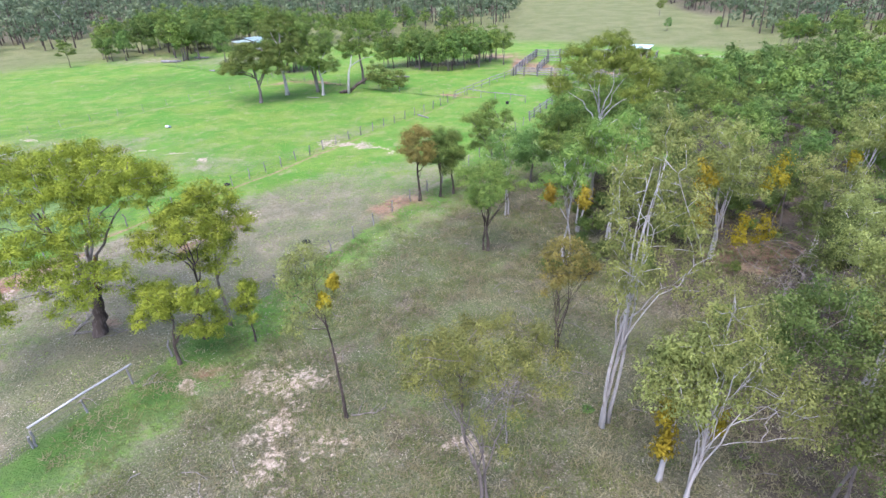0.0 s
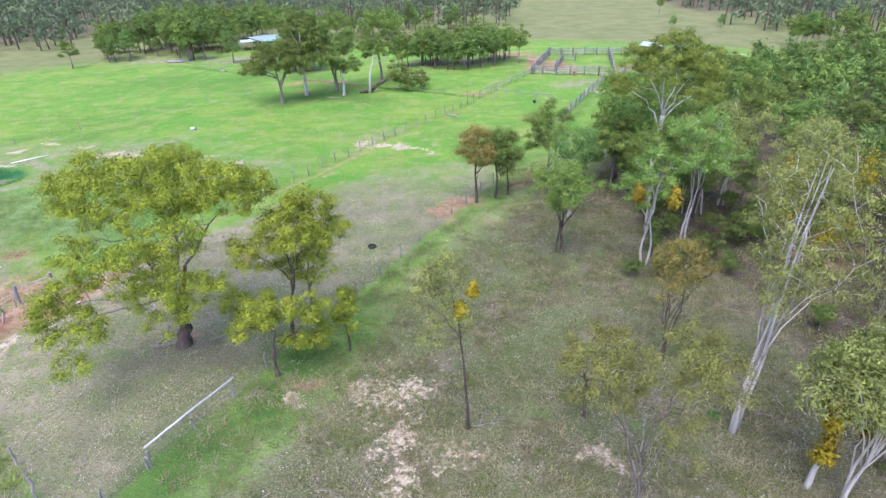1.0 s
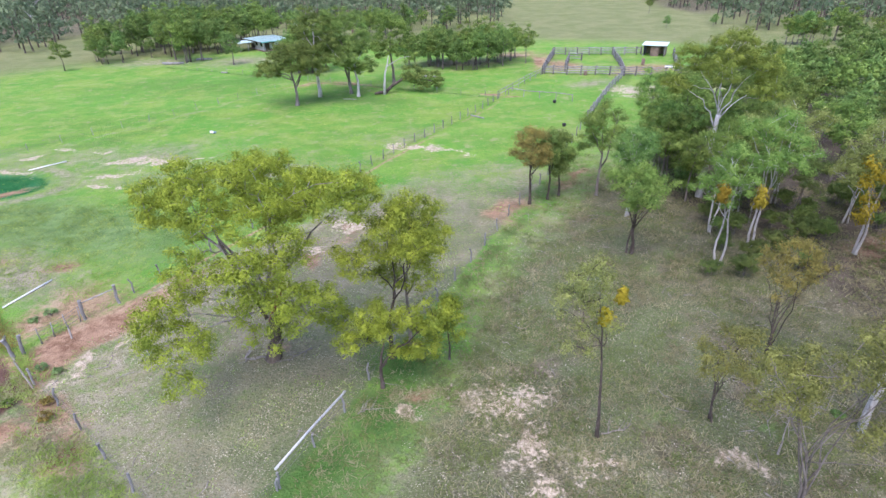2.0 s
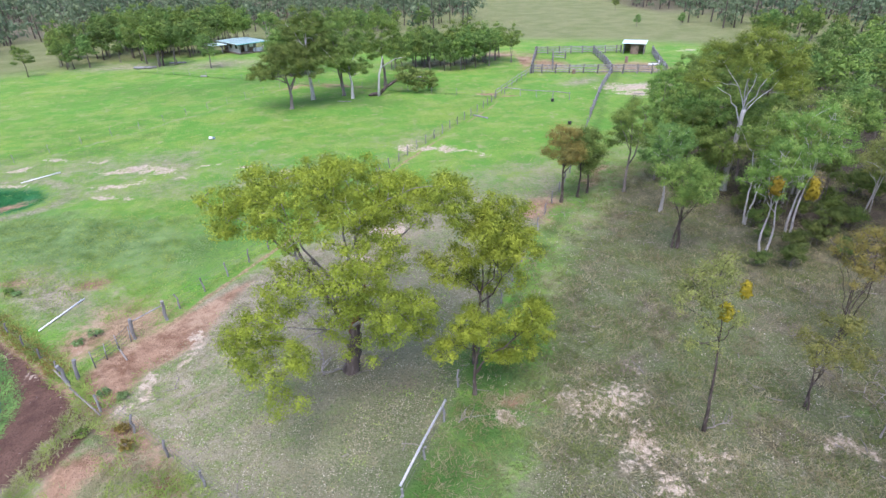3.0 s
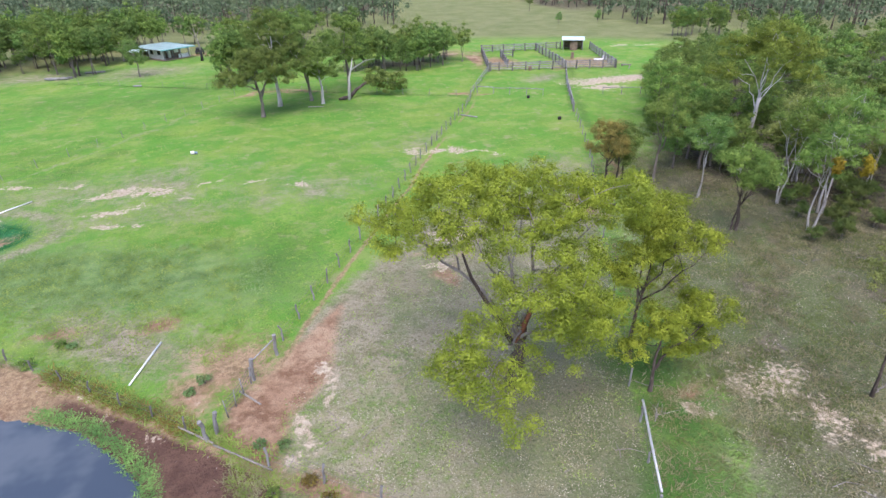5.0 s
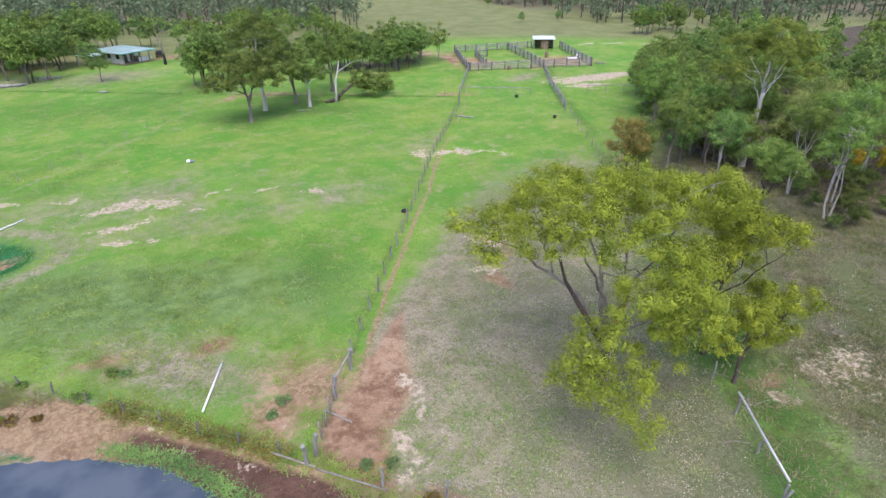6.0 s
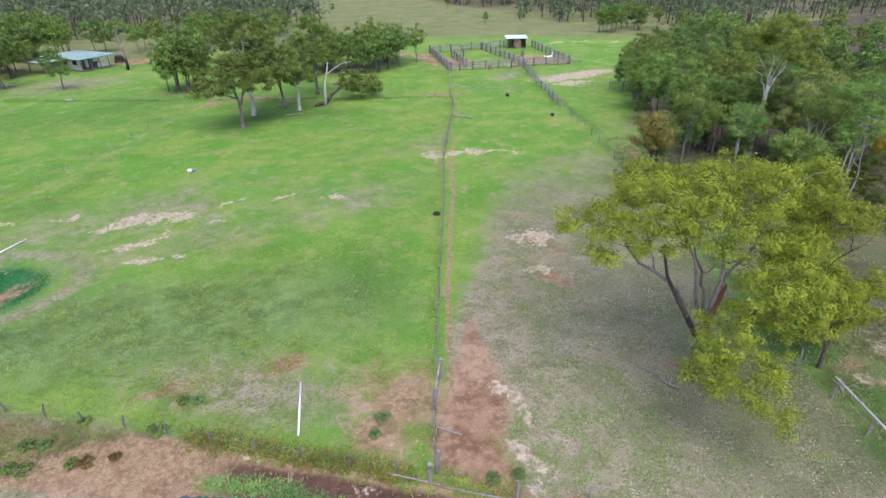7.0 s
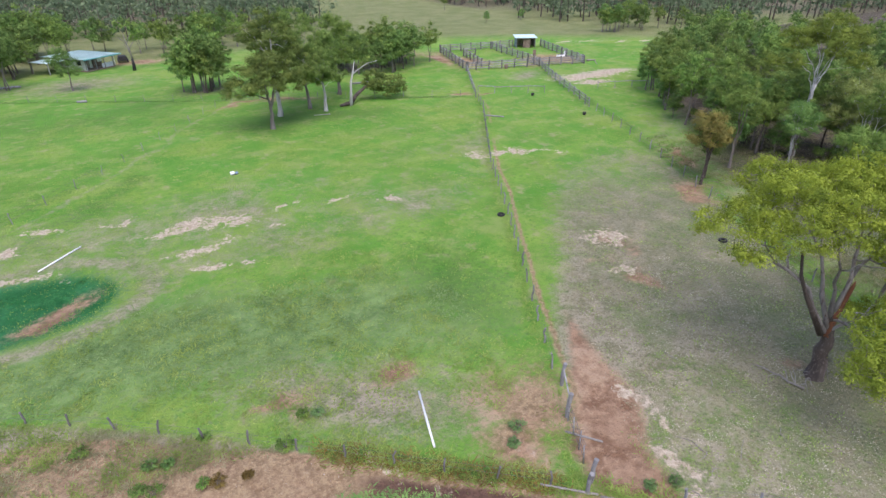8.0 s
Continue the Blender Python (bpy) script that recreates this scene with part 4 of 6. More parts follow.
plant("white_gum_tree", grow(72, 9.0, 5.0, 0.5, 0.12, sprays=38, spray_r=0.8, leaves=300, long=0.105, wide=0.027, corners=3, flat=0.8, limbs=10, fork=(0.25, 0.6), stems=2, reach=0.62, taper=0.85, bark=BARK_WHITE, leaf=LEAF_GREEN, split=True), (10.9, 37.6), "white-stemmed gum with a rounded green crown at the wood's edge")
plant("blue_gum_tree", grow(73, 7.8, 5.0, 0.42, 0.11, sprays=36, spray_r=0.75, leaves=330, long=0.1, wide=0.027, corners=3, flat=0.78, limbs=9, fork=(0.3, 0.6), stems=2, reach=0.6, taper=0.85, bark=BARK_WHITE, leaf=LEAF_BLUE, split=True), (5.9, 41.2), "pale-stemmed gum with a fresh blue-green crown in the clearing")
mist_gum = plant("white_gum_tree", grow(45, 10.4, 6.8, 0.36, 0.14, sprays=62, spray_r=0.85, leaves=273, long=0.122, wide=0.029, corners=3, limbs=10, fork=(0.2, 0.6), stems=2, bark=BARK_WHITE, leaf=LEAF_GREY, split=True), (18.7, 33.6), "pale gum hung with golden mistletoe")
mistletoe(mist_gum, [(-1.9, -1.8, 4.8, 1.25), (0.6, -2.0, 3.6, 1.25), (2.3, -1.6, 7.2, 1.3), (2.4, -1.6, 3.4, 1.1), (-1.9, -1.6, 7.0, 1.1)], LEAF_GOLD, 360)
far_gold = plant("white_gum_tree", grow(46, 10.4, 6.0, 0.4, 0.17, sprays=50, spray_r=0.85, leaves=252, long=0.122, wide=0.029, corners=3, limbs=10, fork=(0.15, 0.6), stems=2, lean=(1.0, 0.5), bark=BARK_WHITE, leaf=LEAF_GREY, split=True), (29.6, 37.4), "leaning white gum with golden mistletoe at the wood's edge")
mistletoe(far_gold, [(-0.8, -0.5, 5.8, 0.8), (1.0, -0.5, 7.8, 0.7)], LEAF_GOLD, 380)
EMERGENT_LOBES = [(0.3, -0.2, 11.9, 2.3, 2.3, 1.5), (2.2, -1.5, 10.9, 1.5, 1.4, 1.1), (-2.0, 1.6, 10.9, 1.5, 1.4, 1.1), (1.7, 1.9, 11.0, 1.5, 1.4, 1.1), (-1.3, -2.0, 10.7, 1.5, 1.4, 1.0), (-3.2, 0.4, 9.4, 1.0, 0.9, 0.7), (3.6, 0.3, 9.6, 1.1, 1.0, 0.8), (2.2, -2.6, 9.2, 1.1, 1.0, 0.8), (-2.6, 2.6, 9.0, 1.0, 0.9, 0.8)]
EMERGENT_AIMS = [(0.3, -0.2, 12.4), (2.2, -1.5, 11.0), (-2.0, 1.6, 11.0), (1.6, 1.8, 11.0), (-1.3, -2.0, 10.6), (3.4, 0.3, 9.4), (-3.0, 0.4, 9.2)]
plant("emergent_gum_tree", grow(47, 13.9, 8.2, 0.5, 0.26, lobes=EMERGENT_LOBES, aims=EMERGENT_AIMS, sway=0.004, sprays=112, spray_r=0.85, leaves=380, long=0.11, wide=0.032, corners=3, flat=0.75, limbs=14, fork=(0.4, 0.5), reach=0.5, taper=0.4, limb=0.36, wander=0.2, bark=BARK_WHITE, leaf=LEAF_CROWN, split=True, sides=10), (13.1, 44.2), "tall gum with spreading white limbs above the wood")
plant("dead_tree", grow(48, 4.8, 3.6, 0.3, 0.12, sprays=0, limbs=12, fork=(0.15, 0.7), stems=2, bark=DEADWOOD, split=False), (18.9, 25.2), "bare bleached dead tree among scrub", "dead tree")
plant("dead_sapling", grow(49, 3.2, 1.4, 0.4, 0.05, sprays=0, limbs=7, fork=(0.3, 0.8), bark=DEADWOOD, split=False), (3.7, 17.8), "thin bare dead sapling in dry grass", "dead tree")

# the tree in the clearing and the clump at the fence
MID = dict(spray_r=0.75, leaves=400, long=0.1, wide=0.027, corners=3, flat=0.78, split=True)
plant("round_gum_tree", grow(51, 7.0, 5.6, 0.42, 0.13, sprays=50, limbs=12, stems=3, fork=(0.08, 0.4), reach=0.5, taper=0.8, bark=BARK_DARK, leaf=LEAF_GREEN, **MID), (3.9, 35.2), "round-crowned dark-stemmed gum in the clearing")
plant("rusty_gum_tree", grow(52, 7.5, 4.2, 0.3, 0.14, sprays=34, limbs=7, fork=(0.3, 0.6), bark=BARK_DARK, leaf=LEAF_RUST, **MID), (-1.2, 44.5), "brown-tinged gum beside the lane fence")
plant("round_gum_tree", grow(53, 6.5, 3.8, 0.3, 0.11, sprays=28, limbs=6, fork=(0.3, 0.6), bark=BARK_DARK, leaf=LEAF_DARK, **MID), (0.5, 45.3), "slim dark gum beside the lane fence")
plant("round_gum_tree", grow(54, 6.2, 3.8, 0.3, 0.11, sprays=28, limbs=6, fork=(0.3, 0.6), bark=BARK_DARK, leaf=LEAF_DARK, **MID), (1.6, 46.0), "slim dark gum beside the lane fence")
plant("round_gum_tree", grow(55, 8.6, 5.8, 0.36, 0.14, sprays=42, limbs=8, fork=(0.3, 0.6), bark=BARK_GREY, leaf=LEAF_GREEN, **MID), (4.8, 45.6), "tall round-crowned gum at the wood's edge")

# the park trees beyond the pasture
FARISH = dict(spray_r=1.0, flat=0.78, leaves=280, long=0.17, wide=0.05, corners=3, split=True)
plant("pasture_gum_tree", grow(61, 9.6, 10.4, 0.3, 0.28, sprays=84, limbs=9, fork=(0.25, 0.5), bark=BARK_GREY, leaf=LEAF_DARK, **FARISH), (-26.6, 83.4), "spreading gum standing on green pasture")
plant("pasture_gum_tree", grow(62, 13.4, 10.4, 0.3, 0.3, sprays=90, limbs=8, fork=(0.3, 0.6), bark=BARK_WHITE, leaf=LEAF_DARK, **FARISH), (-24.0, 88.4), "tall pale-trunked gum on green pasture")
plant("pasture_gum_tree", grow(63, 13.2, 11.2, 0.3, 0.3, sprays=96, limbs=8, stems=2, fork=(0.2, 0.5), bark=BARK_GREY, leaf=LEAF_DARK, **FARISH), (-19.6, 90.0), "tall twin-stemmed gum on green pasture")
plant("pasture_gum_tree", grow(64, 8.6, 7.4, 0.3, 0.24, sprays=54, limbs=7, fork=(0.3, 0.6), bark=BARK_WHITE, leaf=LEAF_DARK, **FARISH), (-18.2, 87.6), "gum with a white trunk base on green pasture")
plant("pasture_gum_tree", grow(65, 12.0, 10.4, 0.24, 0.26, sprays=74, limbs=7, fork=(0.3, 0.6), bark=BARK_GREY, leaf=LEAF_GREEN, **FARISH), (-13.0, 95.0), "green-crowned gum behind the broken tree")


def broken_tree():
    """The snapped white trunk with its fallen crown still joined at the butt."""
    x, y = -14.3, 88.2
    root = thing("broken_gum_tree", (x, y, ground_z(x, y)), "snapped white trunk with its fallen leafy crown on grass", "tree")
    part("trunk", tube("trunk", [(0, 0, -0.2), (0.1, 0, 1.5), (0.25, 0.1, 3.0), (0.7, 0.1, 4.4), (0.95, 0.1, 5.6)], [0.24, 0.18, 0.14, 0.1, 0.04], 9, 0.06, 2), BARK_WHITE, root, "bleached standing trunk")
    part("limb", tube("limb", [(0.55, 0.1, 4.0), (1.6, 0.1, 4.6), (2.8, 0, 5.2), (4.2, -0.1, 5.4)], [0.085, 0.07, 0.05, 0.02], 6), BARK_WHITE, root, "bare broken limb")
    part("fallen_limb", tube("fallen_limb", [(0.2, 0.3, 0.3), (1.2, 0.8, 1.1), (2.8, 1.2, 1.9), (5.0, 1.4, 2.0), (7.4, 1.2, 1.4)], [0.28, 0.24, 0.2, 0.14, 0.06], 8, 0.08, 3), BARK_DARK, root, "dark fallen limb")
    part("root_plate", tube("root_plate", [(-1.5, 0.2, 0.12), (-0.7, 0.1, 0.28), (0.1, 0.2, 0.35)], [0.12, 0.26, 0.24], 8, 0.3, 8), BARK_DARK, root, "broken dark butt of the fallen limb")
    rng = random.Random(8)
    c = crown_points(rng, [(6.6, 1.2, 1.8, 3.4, 2.2, 1.4), (4.2, 1.6, 2.6, 2.0, 1.8, 1.4)], 44, 0.6)
    part("crown", leaf_mesh("crown", c, [0.9] * len(c), 95, 0.28, 0.07, 0.7, 0.6, 9, LEAF_DARK), None, root)


broken_tree()

# woods: a few kinds, planted many times
WOOD_KINDS = []
for k, (h, w, b, sp, leaf, bark, st) in enumerate(((9.0, 6.6, 0.22, 38, LEAF_GREEN, BARK_GREY, 1), (10.5, 7.0, 0.24, 42, LEAF_DARK, BARK_GREY, 2), (8.0, 5.8, 0.24, 34, LEAF_BLUE, BARK_GREY, 2),
                                                   (9.6, 6.2, 0.26, 36, LEAF_GREEN, BARK_GREY, 1), (7.0, 5.4, 0.16, 32, LEAF_FRESH, BARK_GREY, 1), (8.6, 6.4, 0.22, 36, LEAF_DARK, BARK_DARK, 1), (3.0, 3.2, 0.12, 15, LEAF_DARK, BARK_GREY, 3))):
    WOOD_KINDS.append(grow(100 + k, h, w, b, 0.14 if k < 6 else 0.05, sprays=sp, spray_r=0.95 if k < 6 else 0.65, leaves=200 if k < 6 else 80, long=0.16, wide=0.05, flat=0.75, limbs=6, fork=(0.3, 0.65) if k < 6 else (0.1, 0.4), stems=st, bark=bark, leaf=leaf, sides=6, corners=3))
for k, (h, w, b, sp, leaf, bark, st) in enumerate(((8.6, 6.4, 0.24, 27, LEAF_BLUE, BARK_GREY, 1), (9.6, 7.0, 0.24, 29, LEAF_GREEN, BARK_GREY, 2), (8.2, 6.2, 0.22, 25, LEAF_BLUE, BARK_DARK, 1))):
    WOOD_KINDS.append(grow(140 + k, h, w, b, 0.14, sprays=sp, spray_r=1.1, leaves=56, long=0.33, wide=0.105, flat=0.75, limbs=4, fork=(0.3, 0.6), stems=st, bark=bark, leaf=leaf, sides=5, corners=3))
for k, (h, w, b, sp, leaf, bark, st) in enumerate(((9.0, 6.4, 0.3, 34, LEAF_SHADE, BARK_GREY, 2), (9.8, 6.6, 0.3, 38, LEAF_GREY, BARK_WHITE, 3), (2.8, 3.4, 0.1, 14, LEAF_SHADE, BARK_GREY, 3))):
    WOOD_KINDS.append(grow(160 + k, h, w, b, 0.12 if k < 2 else 0.05, sprays=sp, spray_r=0.9 if k < 2 else 0.6, leaves=250, long=0.12, wide=0.036, flat=0.78, limbs=8, fork=(0.25, 0.6) if k < 2 else (0.1, 0.4), stems=st, bark=bark, leaf=leaf, sides=7, corners=3))
WOOD_LABELS = ("grey-stemmed gum with a rounded green crown", "dark olive gum with twin stems", "grey-stemmed gum with a blue-green crown", "slender gum with a high green crown", "small bright green wattle-like tree", "dark-stemmed gum with a dull green crown", "low dull green understorey shrub", "round-crowned green gum", "broad dark olive gum with twin stems", "dark-stemmed dull green gum", "twin-stemmed green gum", "pale twin-stemmed gum with a feathery crown", "dense low olive shrub")
WOOD_NAMES = ("rounded_gum_tree", "twin_gum_tree", "blue_gum_tree", "slender_gum_tree", "wattle_tree", "dark_gum_tree", "understorey_shrub", "grove_gum_tree", "broad_grove_tree", "dull_gum_tree", "green_gum_tree", "feathery_gum_tree", "olive_shrub")
first_of_kind = {}


def wood_tree(kind, x, y, size, turn, group):
    at = pose(x, y, ground_z(x, y) - 0.05, 0, 0, turn) @ Matrix.Diagonal((size, size, size, 1))
    if kind not in first_of_kind:
        first_of_kind[kind] = plant(WOOD_NAMES[kind], WOOD_KINDS[kind], (x, y), WOOD_LABELS[kind] + " in open woodland", group=group)
        first_of_kind[kind].matrix_basis = at
        return
    ob = copy_thing(first_of_kind[kind], pose(0, 0, 0))
    ob.matrix_basis = at
    tagged(ob, group=group)


rng = random.Random(77)
WOOD = [(13.5, 9), (14.5, 20), (16.5, 28), (15.5, 36), (11.0, 44), (10.0, 50), (13.0, 57), (17.2, 63), (25.6, 72.4), (38, 78), (52, 84), (66, 95), (78, 92), (84, 70), (80, 40), (60, 10)]
taken = [Vector(q) for q in ((8.1, 18.8), (10.3, 14.9), (18.9, 25.2), (11.6, 38.2), (18.7, 33.6), (29.6, 37.4), (13.6, 44.6), (21.5, 34.4), (20.5, 31), (22, 32), (17.5, 29.5), (16, 26), (19.5, 29), (14.5, 23), (11, 34), (12.5, 33), (9.6, 30), (12, 29), (27, 34), (25.5, 31), (8.9, 33.2), (12.5, 35.2), (10.9, 37.6))]
made = 0
for _ in range(9000):
    x, y = rng.uniform(5, 86), rng.uniform(9, 100)
    q = Vector((x, y))
    near = 3.3 if y < 42 and x < 34 else 4.1 if x < 36 else 3.7 if x < 54 else 5.2
    if made >= 470 or not bool(inside(np.array([x]), np.array([y]), WOOD)[0]) or any((q - o).length < near for o in taken):
        continue
    taken.append(q)
    kind = rng.choice((10, 10, 10, 12, 11)) if x < 27 and y < 44 else rng.choices(range(7), (5, 4, 3, 3, 2, 4, 6 if y < 45 and x < 36 else 1))[0] if x < 36 and y < 84 else rng.choice((7, 8, 9, 7, 9, 8))
    wood_tree(kind, x, y, rng.uniform(0.7, 1.02), rng.uniform(0, 360), "woodland trees")
    made += 1

for x, y, kind, size in ((14.6, 41.4, 5, 0.8), (11.6, 43.4, 0, 0.72), (15.6, 46.2, 0, 0.9), (17.2, 43.4, 5, 0.85), (12.2, 46.8, 3, 0.75), (14.4, 38.6, 10, 0.7), (15.8, 40.6, 11, 0.95), (10.6, 46.4, 0, 0.85), (18.2, 42.4, 10, 0.9), (23.4, 30.4, 10, 0.8), (25.6, 33.6, 11, 0.85), (22.0, 26.6, 10, 0.75), (8.6, 47.6, 4, 0.85), (9.8, 31.4, 12, 0.75), (11.4, 33.4, 12, 0.7), (7.9, 32.0, 12, 0.5), (13.4, 33.8, 12, 0.8), (12.2, 37.0, 6, 0.7), (10.4, 35.2, 12, 0.55), (11.6, 47.6, 0, 0.85), (12.2, 51.5, 3, 0.8)):
    wood_tree(kind, x, y, size, rng.uniform(0, 360), "woodland trees")
for _ in range(60):
    x, y = rng.uniform(12.5, 33), rng.uniform(20, 42)
    if bool(inside(np.array([x]), np.array([y]), WOOD)[0]) and fractal(np.array([x]), np.array([y]), 5, 93)[0] > 0.45 and math.hypot(x - 21.2, y - 33.2) > 2.6:
        wood_tree(6, x, y, rng.uniform(0.4, 0.75), rng.uniform(0, 360), "woodland trees")

for k, (x, y) in enumerate(along([(11.6, 49.5), (14.2, 56.5), (18.6, 62.5), (26.6, 71.5), (38, 77), (50, 82)], 3.6)):
    wood_tree((0, 2, 3, 5, 0, 4)[k % 6], x + rng.uniform(-0.7, 0.7), y + rng.uniform(-0.7, 0.7), rng.uniform(0.72, 0.95), rng.uniform(0, 360), "woodland trees")

# scrub and young trees along the wood's edge
EDGE = [(12.5, 33), (12, 42), (11.5, 49), (14.5, 56), (18.5, 62), (24.5, 68), (31, 73), (38, 76)]
for k, (x, y) in enumerate(along(EDGE, 3.4)):
    wood_tree((12, 6, 12, 6, 4)[k % 5], x + rng.uniform(-1.3, 1.6), y + rng.uniform(-1.2, 1.2), rng.uniform(0.45, 0.85) if k % 5 < 4 else rng.uniform(0.5, 0.7), rng.uniform(0, 360), "woodland trees")

# groves on the far side of the pasture
GROVES = (((-74, 141), (8, 5), 9, 1.0), ((-66, 154), (14, 6), 22, 1.0), ((-27.6, 109.6), (3.8, 2.6), 13, 0.95), ((-2, 110), (11, 6), 34, 0.8), ((9, 112), (3, 5), 8, 0.7), ((-57, 140), (9, 5), 26, 0.85), ((-72, 130), (5, 3), 5, 0.75), ((-52, 156), (16, 7), 30, 0.95),
          ((-55, 127), (3, 2), 3, 1.0), ((76, 118), (12, 4), 14, 0.75), ((-25, 150), (8, 10), 9, 0.8), ((-10, 160), (14, 12), 12, 0.8))
for (cx, cy), (rx, ry), count, size in GROVES:
    for _ in range(count):
        a, r = rng.uniform(0, 6.283), rng.random() ** 0.5
        wood_tree(rng.choice((7, 8, 8, 9, 9, 7)), cx + rx * r * math.cos(a), cy + ry * r * math.sin(a), size * rng.uniform(0.8, 1.15), rng.uniform(0, 360), "far grove trees")
for x, y, size, kind in ((-77.9, 120.6, 0.72, 5), (-77.0, 132.6, 0.9, 5), (-70, 128.4, 0.75, 2), (-65.8, 133, 0.6, 2), (-45.0, 120.2, 1.0, 4), (-55.5, 126.5, 1.2, 5), (-59.5, 129.5, 1.15, 1), (-62, 134, 1.1, 5), (-53.2, 126.8, 1.15, 2), (68.5, 151, 0.5, 4), (78, 128, 0.85, 4),
                         (84.4, 115.8, 0.66, 0), (89, 112.4, 0.66, 5), (66, 187, 0.6, 0), (56, 150.8, 0.5, 4)):
    wood_tree(kind, x, y, size, rng.uniform(0, 360), "scattered pasture trees")


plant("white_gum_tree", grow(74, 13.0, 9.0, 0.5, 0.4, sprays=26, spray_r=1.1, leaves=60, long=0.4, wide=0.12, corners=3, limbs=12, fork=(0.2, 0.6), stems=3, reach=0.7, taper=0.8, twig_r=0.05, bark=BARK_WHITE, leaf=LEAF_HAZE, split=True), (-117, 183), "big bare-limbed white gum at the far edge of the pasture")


def far_woods():
    """The woods on the slopes beyond, too many to count."""
    rng = random.Random(5)
    centres, radii, v, f = [], [], [], []
    count = 0
    for _ in range(9000):
        x, y = rng.uniform(-210, 210), rng.uniform(100, 320)
        r = math.hypot(x + 10, y - 40)
        dense = fractal(np.array([x]), np.array([y]), 60, 61)[0]
        lane = abs(x - 45 - (y - 170) * 0.15)
        if r < (140 if x < -20 else 125) or (lane < 27 and y < 270) or dense < 0.33 or (20 < x < 72 and y < 150):
            continue
        z, h = ground_z(x, y), rng.uniform(6, 11)
        tube_into(v, f, [(x, y, z), (x + rng.uniform(-0.5, 0.5), y, z + h * 0.85)], [0.2, 0.06], 4)
        for _ in range(7):
            centres.append((x + rng.gauss(0, 1.9), y + rng.gauss(0, 1.9), z + h * rng.uniform(0.24, 0.95)))
            radii.append(rng.uniform(1.3, 2.3))
        count += 1
        if count >= 2100:
            break
    root = thing("far_woods", (0, 0, 0), "distant open gum woodland on the slopes", "woods", kind="stuff")
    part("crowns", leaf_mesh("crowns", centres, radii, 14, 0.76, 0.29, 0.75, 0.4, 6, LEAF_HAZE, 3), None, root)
    part("trunks", raw_mesh("trunks", v, f), BARK_DARK, root)


far_woods()


# ---- fences ----
def post_mesh(seed, tall, r, steel=False):
    rng = random.Random(seed)
    pts = [(rng.uniform(-1, 1) * 0.02 * i, rng.uniform(-1, 1) * 0.02 * i, -0.3 + (tall + 0.3) * i / 4) for i in range(5)]
    return tube("post", pts, [r * rng.uniform(0.9, 1.15) for _ in range(5)], 7, 0.12, seed, False)


POSTS = [post_mesh(i, 1.05, 0.05) for i in range(4)]
THIN_POSTS = [post_mesh(60 + i, 0.95, 0.03) for i in range(4)]
LOW_POSTS = [post_mesh(80 + i, 0.78, 0.05) for i in range(4)]
TRACK_POSTS = [post_mesh(90 + i, 0.72, 0.042) for i in range(4)]
LANE_POSTS = [post_mesh(70 + i, 1.25, 0.09) for i in range(3)]
STOUT = [post_mesh(20 + i, 1.35, 0.09) for i in range(3)]
YARD_POSTS = [post_mesh(40 + i, 1.5, 0.13) for i in range(3)]


def wire_fence(name, line, gap, label, meshes=POSTS, wires=(0.35, 0.7, 1.05), seed=1, category="fence", wood=None):
    rng = random.Random(seed)
    x0, y0 = line[0]
    root = thing(name, (x0, y0, 0), label, category)
    spots = along(line, gap)
    for x, y in spots:
        p = part("post", meshes[rng.randrange(len(meshes))], wood or POSTWOOD, root)
        p.matrix_basis = pose(x - x0, y - y0, ground_z(x, y), rng.uniform(-4, 4), rng.uniform(-4, 4), rng.uniform(0, 360))
    for h in wires:
        pts = [(x - x0, y - y0, ground_z(x, y) + h + rng.uniform(-0.03, 0.03)) for x, y in spots]
        part("wire", tube("wire", pts, [0.007] * len(pts), 3), WIRE, root)
    return root


def rail_fence(name, line, gap, label, heights=(0.35, 0.7, 1.02, 1.32), meshes=YARD_POSTS, r=0.08, seed=1, material=None, category="fence"):
    rng = random.Random(seed)
    x0, y0 = line[0]
    root = thing(name, (x0, y0, 0), label, category)
    spots = along(line, gap)
    if math.hypot(spots[-1][0] - line[-1][0], spots[-1][1] - line[-1][1]) > 0.5:
        spots.append(line[-1])
    for x, y in spots:
        p = part("post", meshes[rng.randrange(len(meshes))], YARDWOOD if meshes is YARD_POSTS else POSTWOOD, root)
        p.matrix_basis = pose(x - x0, y - y0, ground_z(x, y), rng.uniform(-3, 3), rng.uniform(-3, 3), rng.uniform(0, 360))
    for (ax, ay), (bx, by) in zip(spots, spots[1:]):
        for h in heights:
            za, zb = ground_z(ax, ay) + h + rng.uniform(-0.06, 0.06), ground_z(bx, by) + h + rng.uniform(-0.06, 0.06)
            a, b = Vector((ax - x0, ay - y0, za)), Vector((bx - x0, by - y0, zb))
            m = a.lerp(b, 0.5) + Vector((0, 0, rng.uniform(-0.03, 0.02)))
            part("rail", tube("rail", [a, m, b], [r, r * 1.1, r * 0.9], 6, 0.1, rng.randrange(999), False), material or RAILWOOD, root)
    return root


wire_fence("centre_fence", CENTRE[1:8], 2.05, "long line of grey timber posts and wire across the pasture", seed=3)
wire_fence("lane_fence", LANE[3:11], 2.6, "wire fence with grey timber posts beside the wood", seed=4)
wire_fence("front_fence", FRONT[:7], 2.1, "wire fence with weathered posts along the dirt track", meshes=TRACK_POSTS, wires=(0.3, 0.6), seed=5, wood=YARDWOOD)
wire_fence("bank_fence", FRONT[7:], 2.6, "wire fence with thin posts below the dam bank", seed=6)
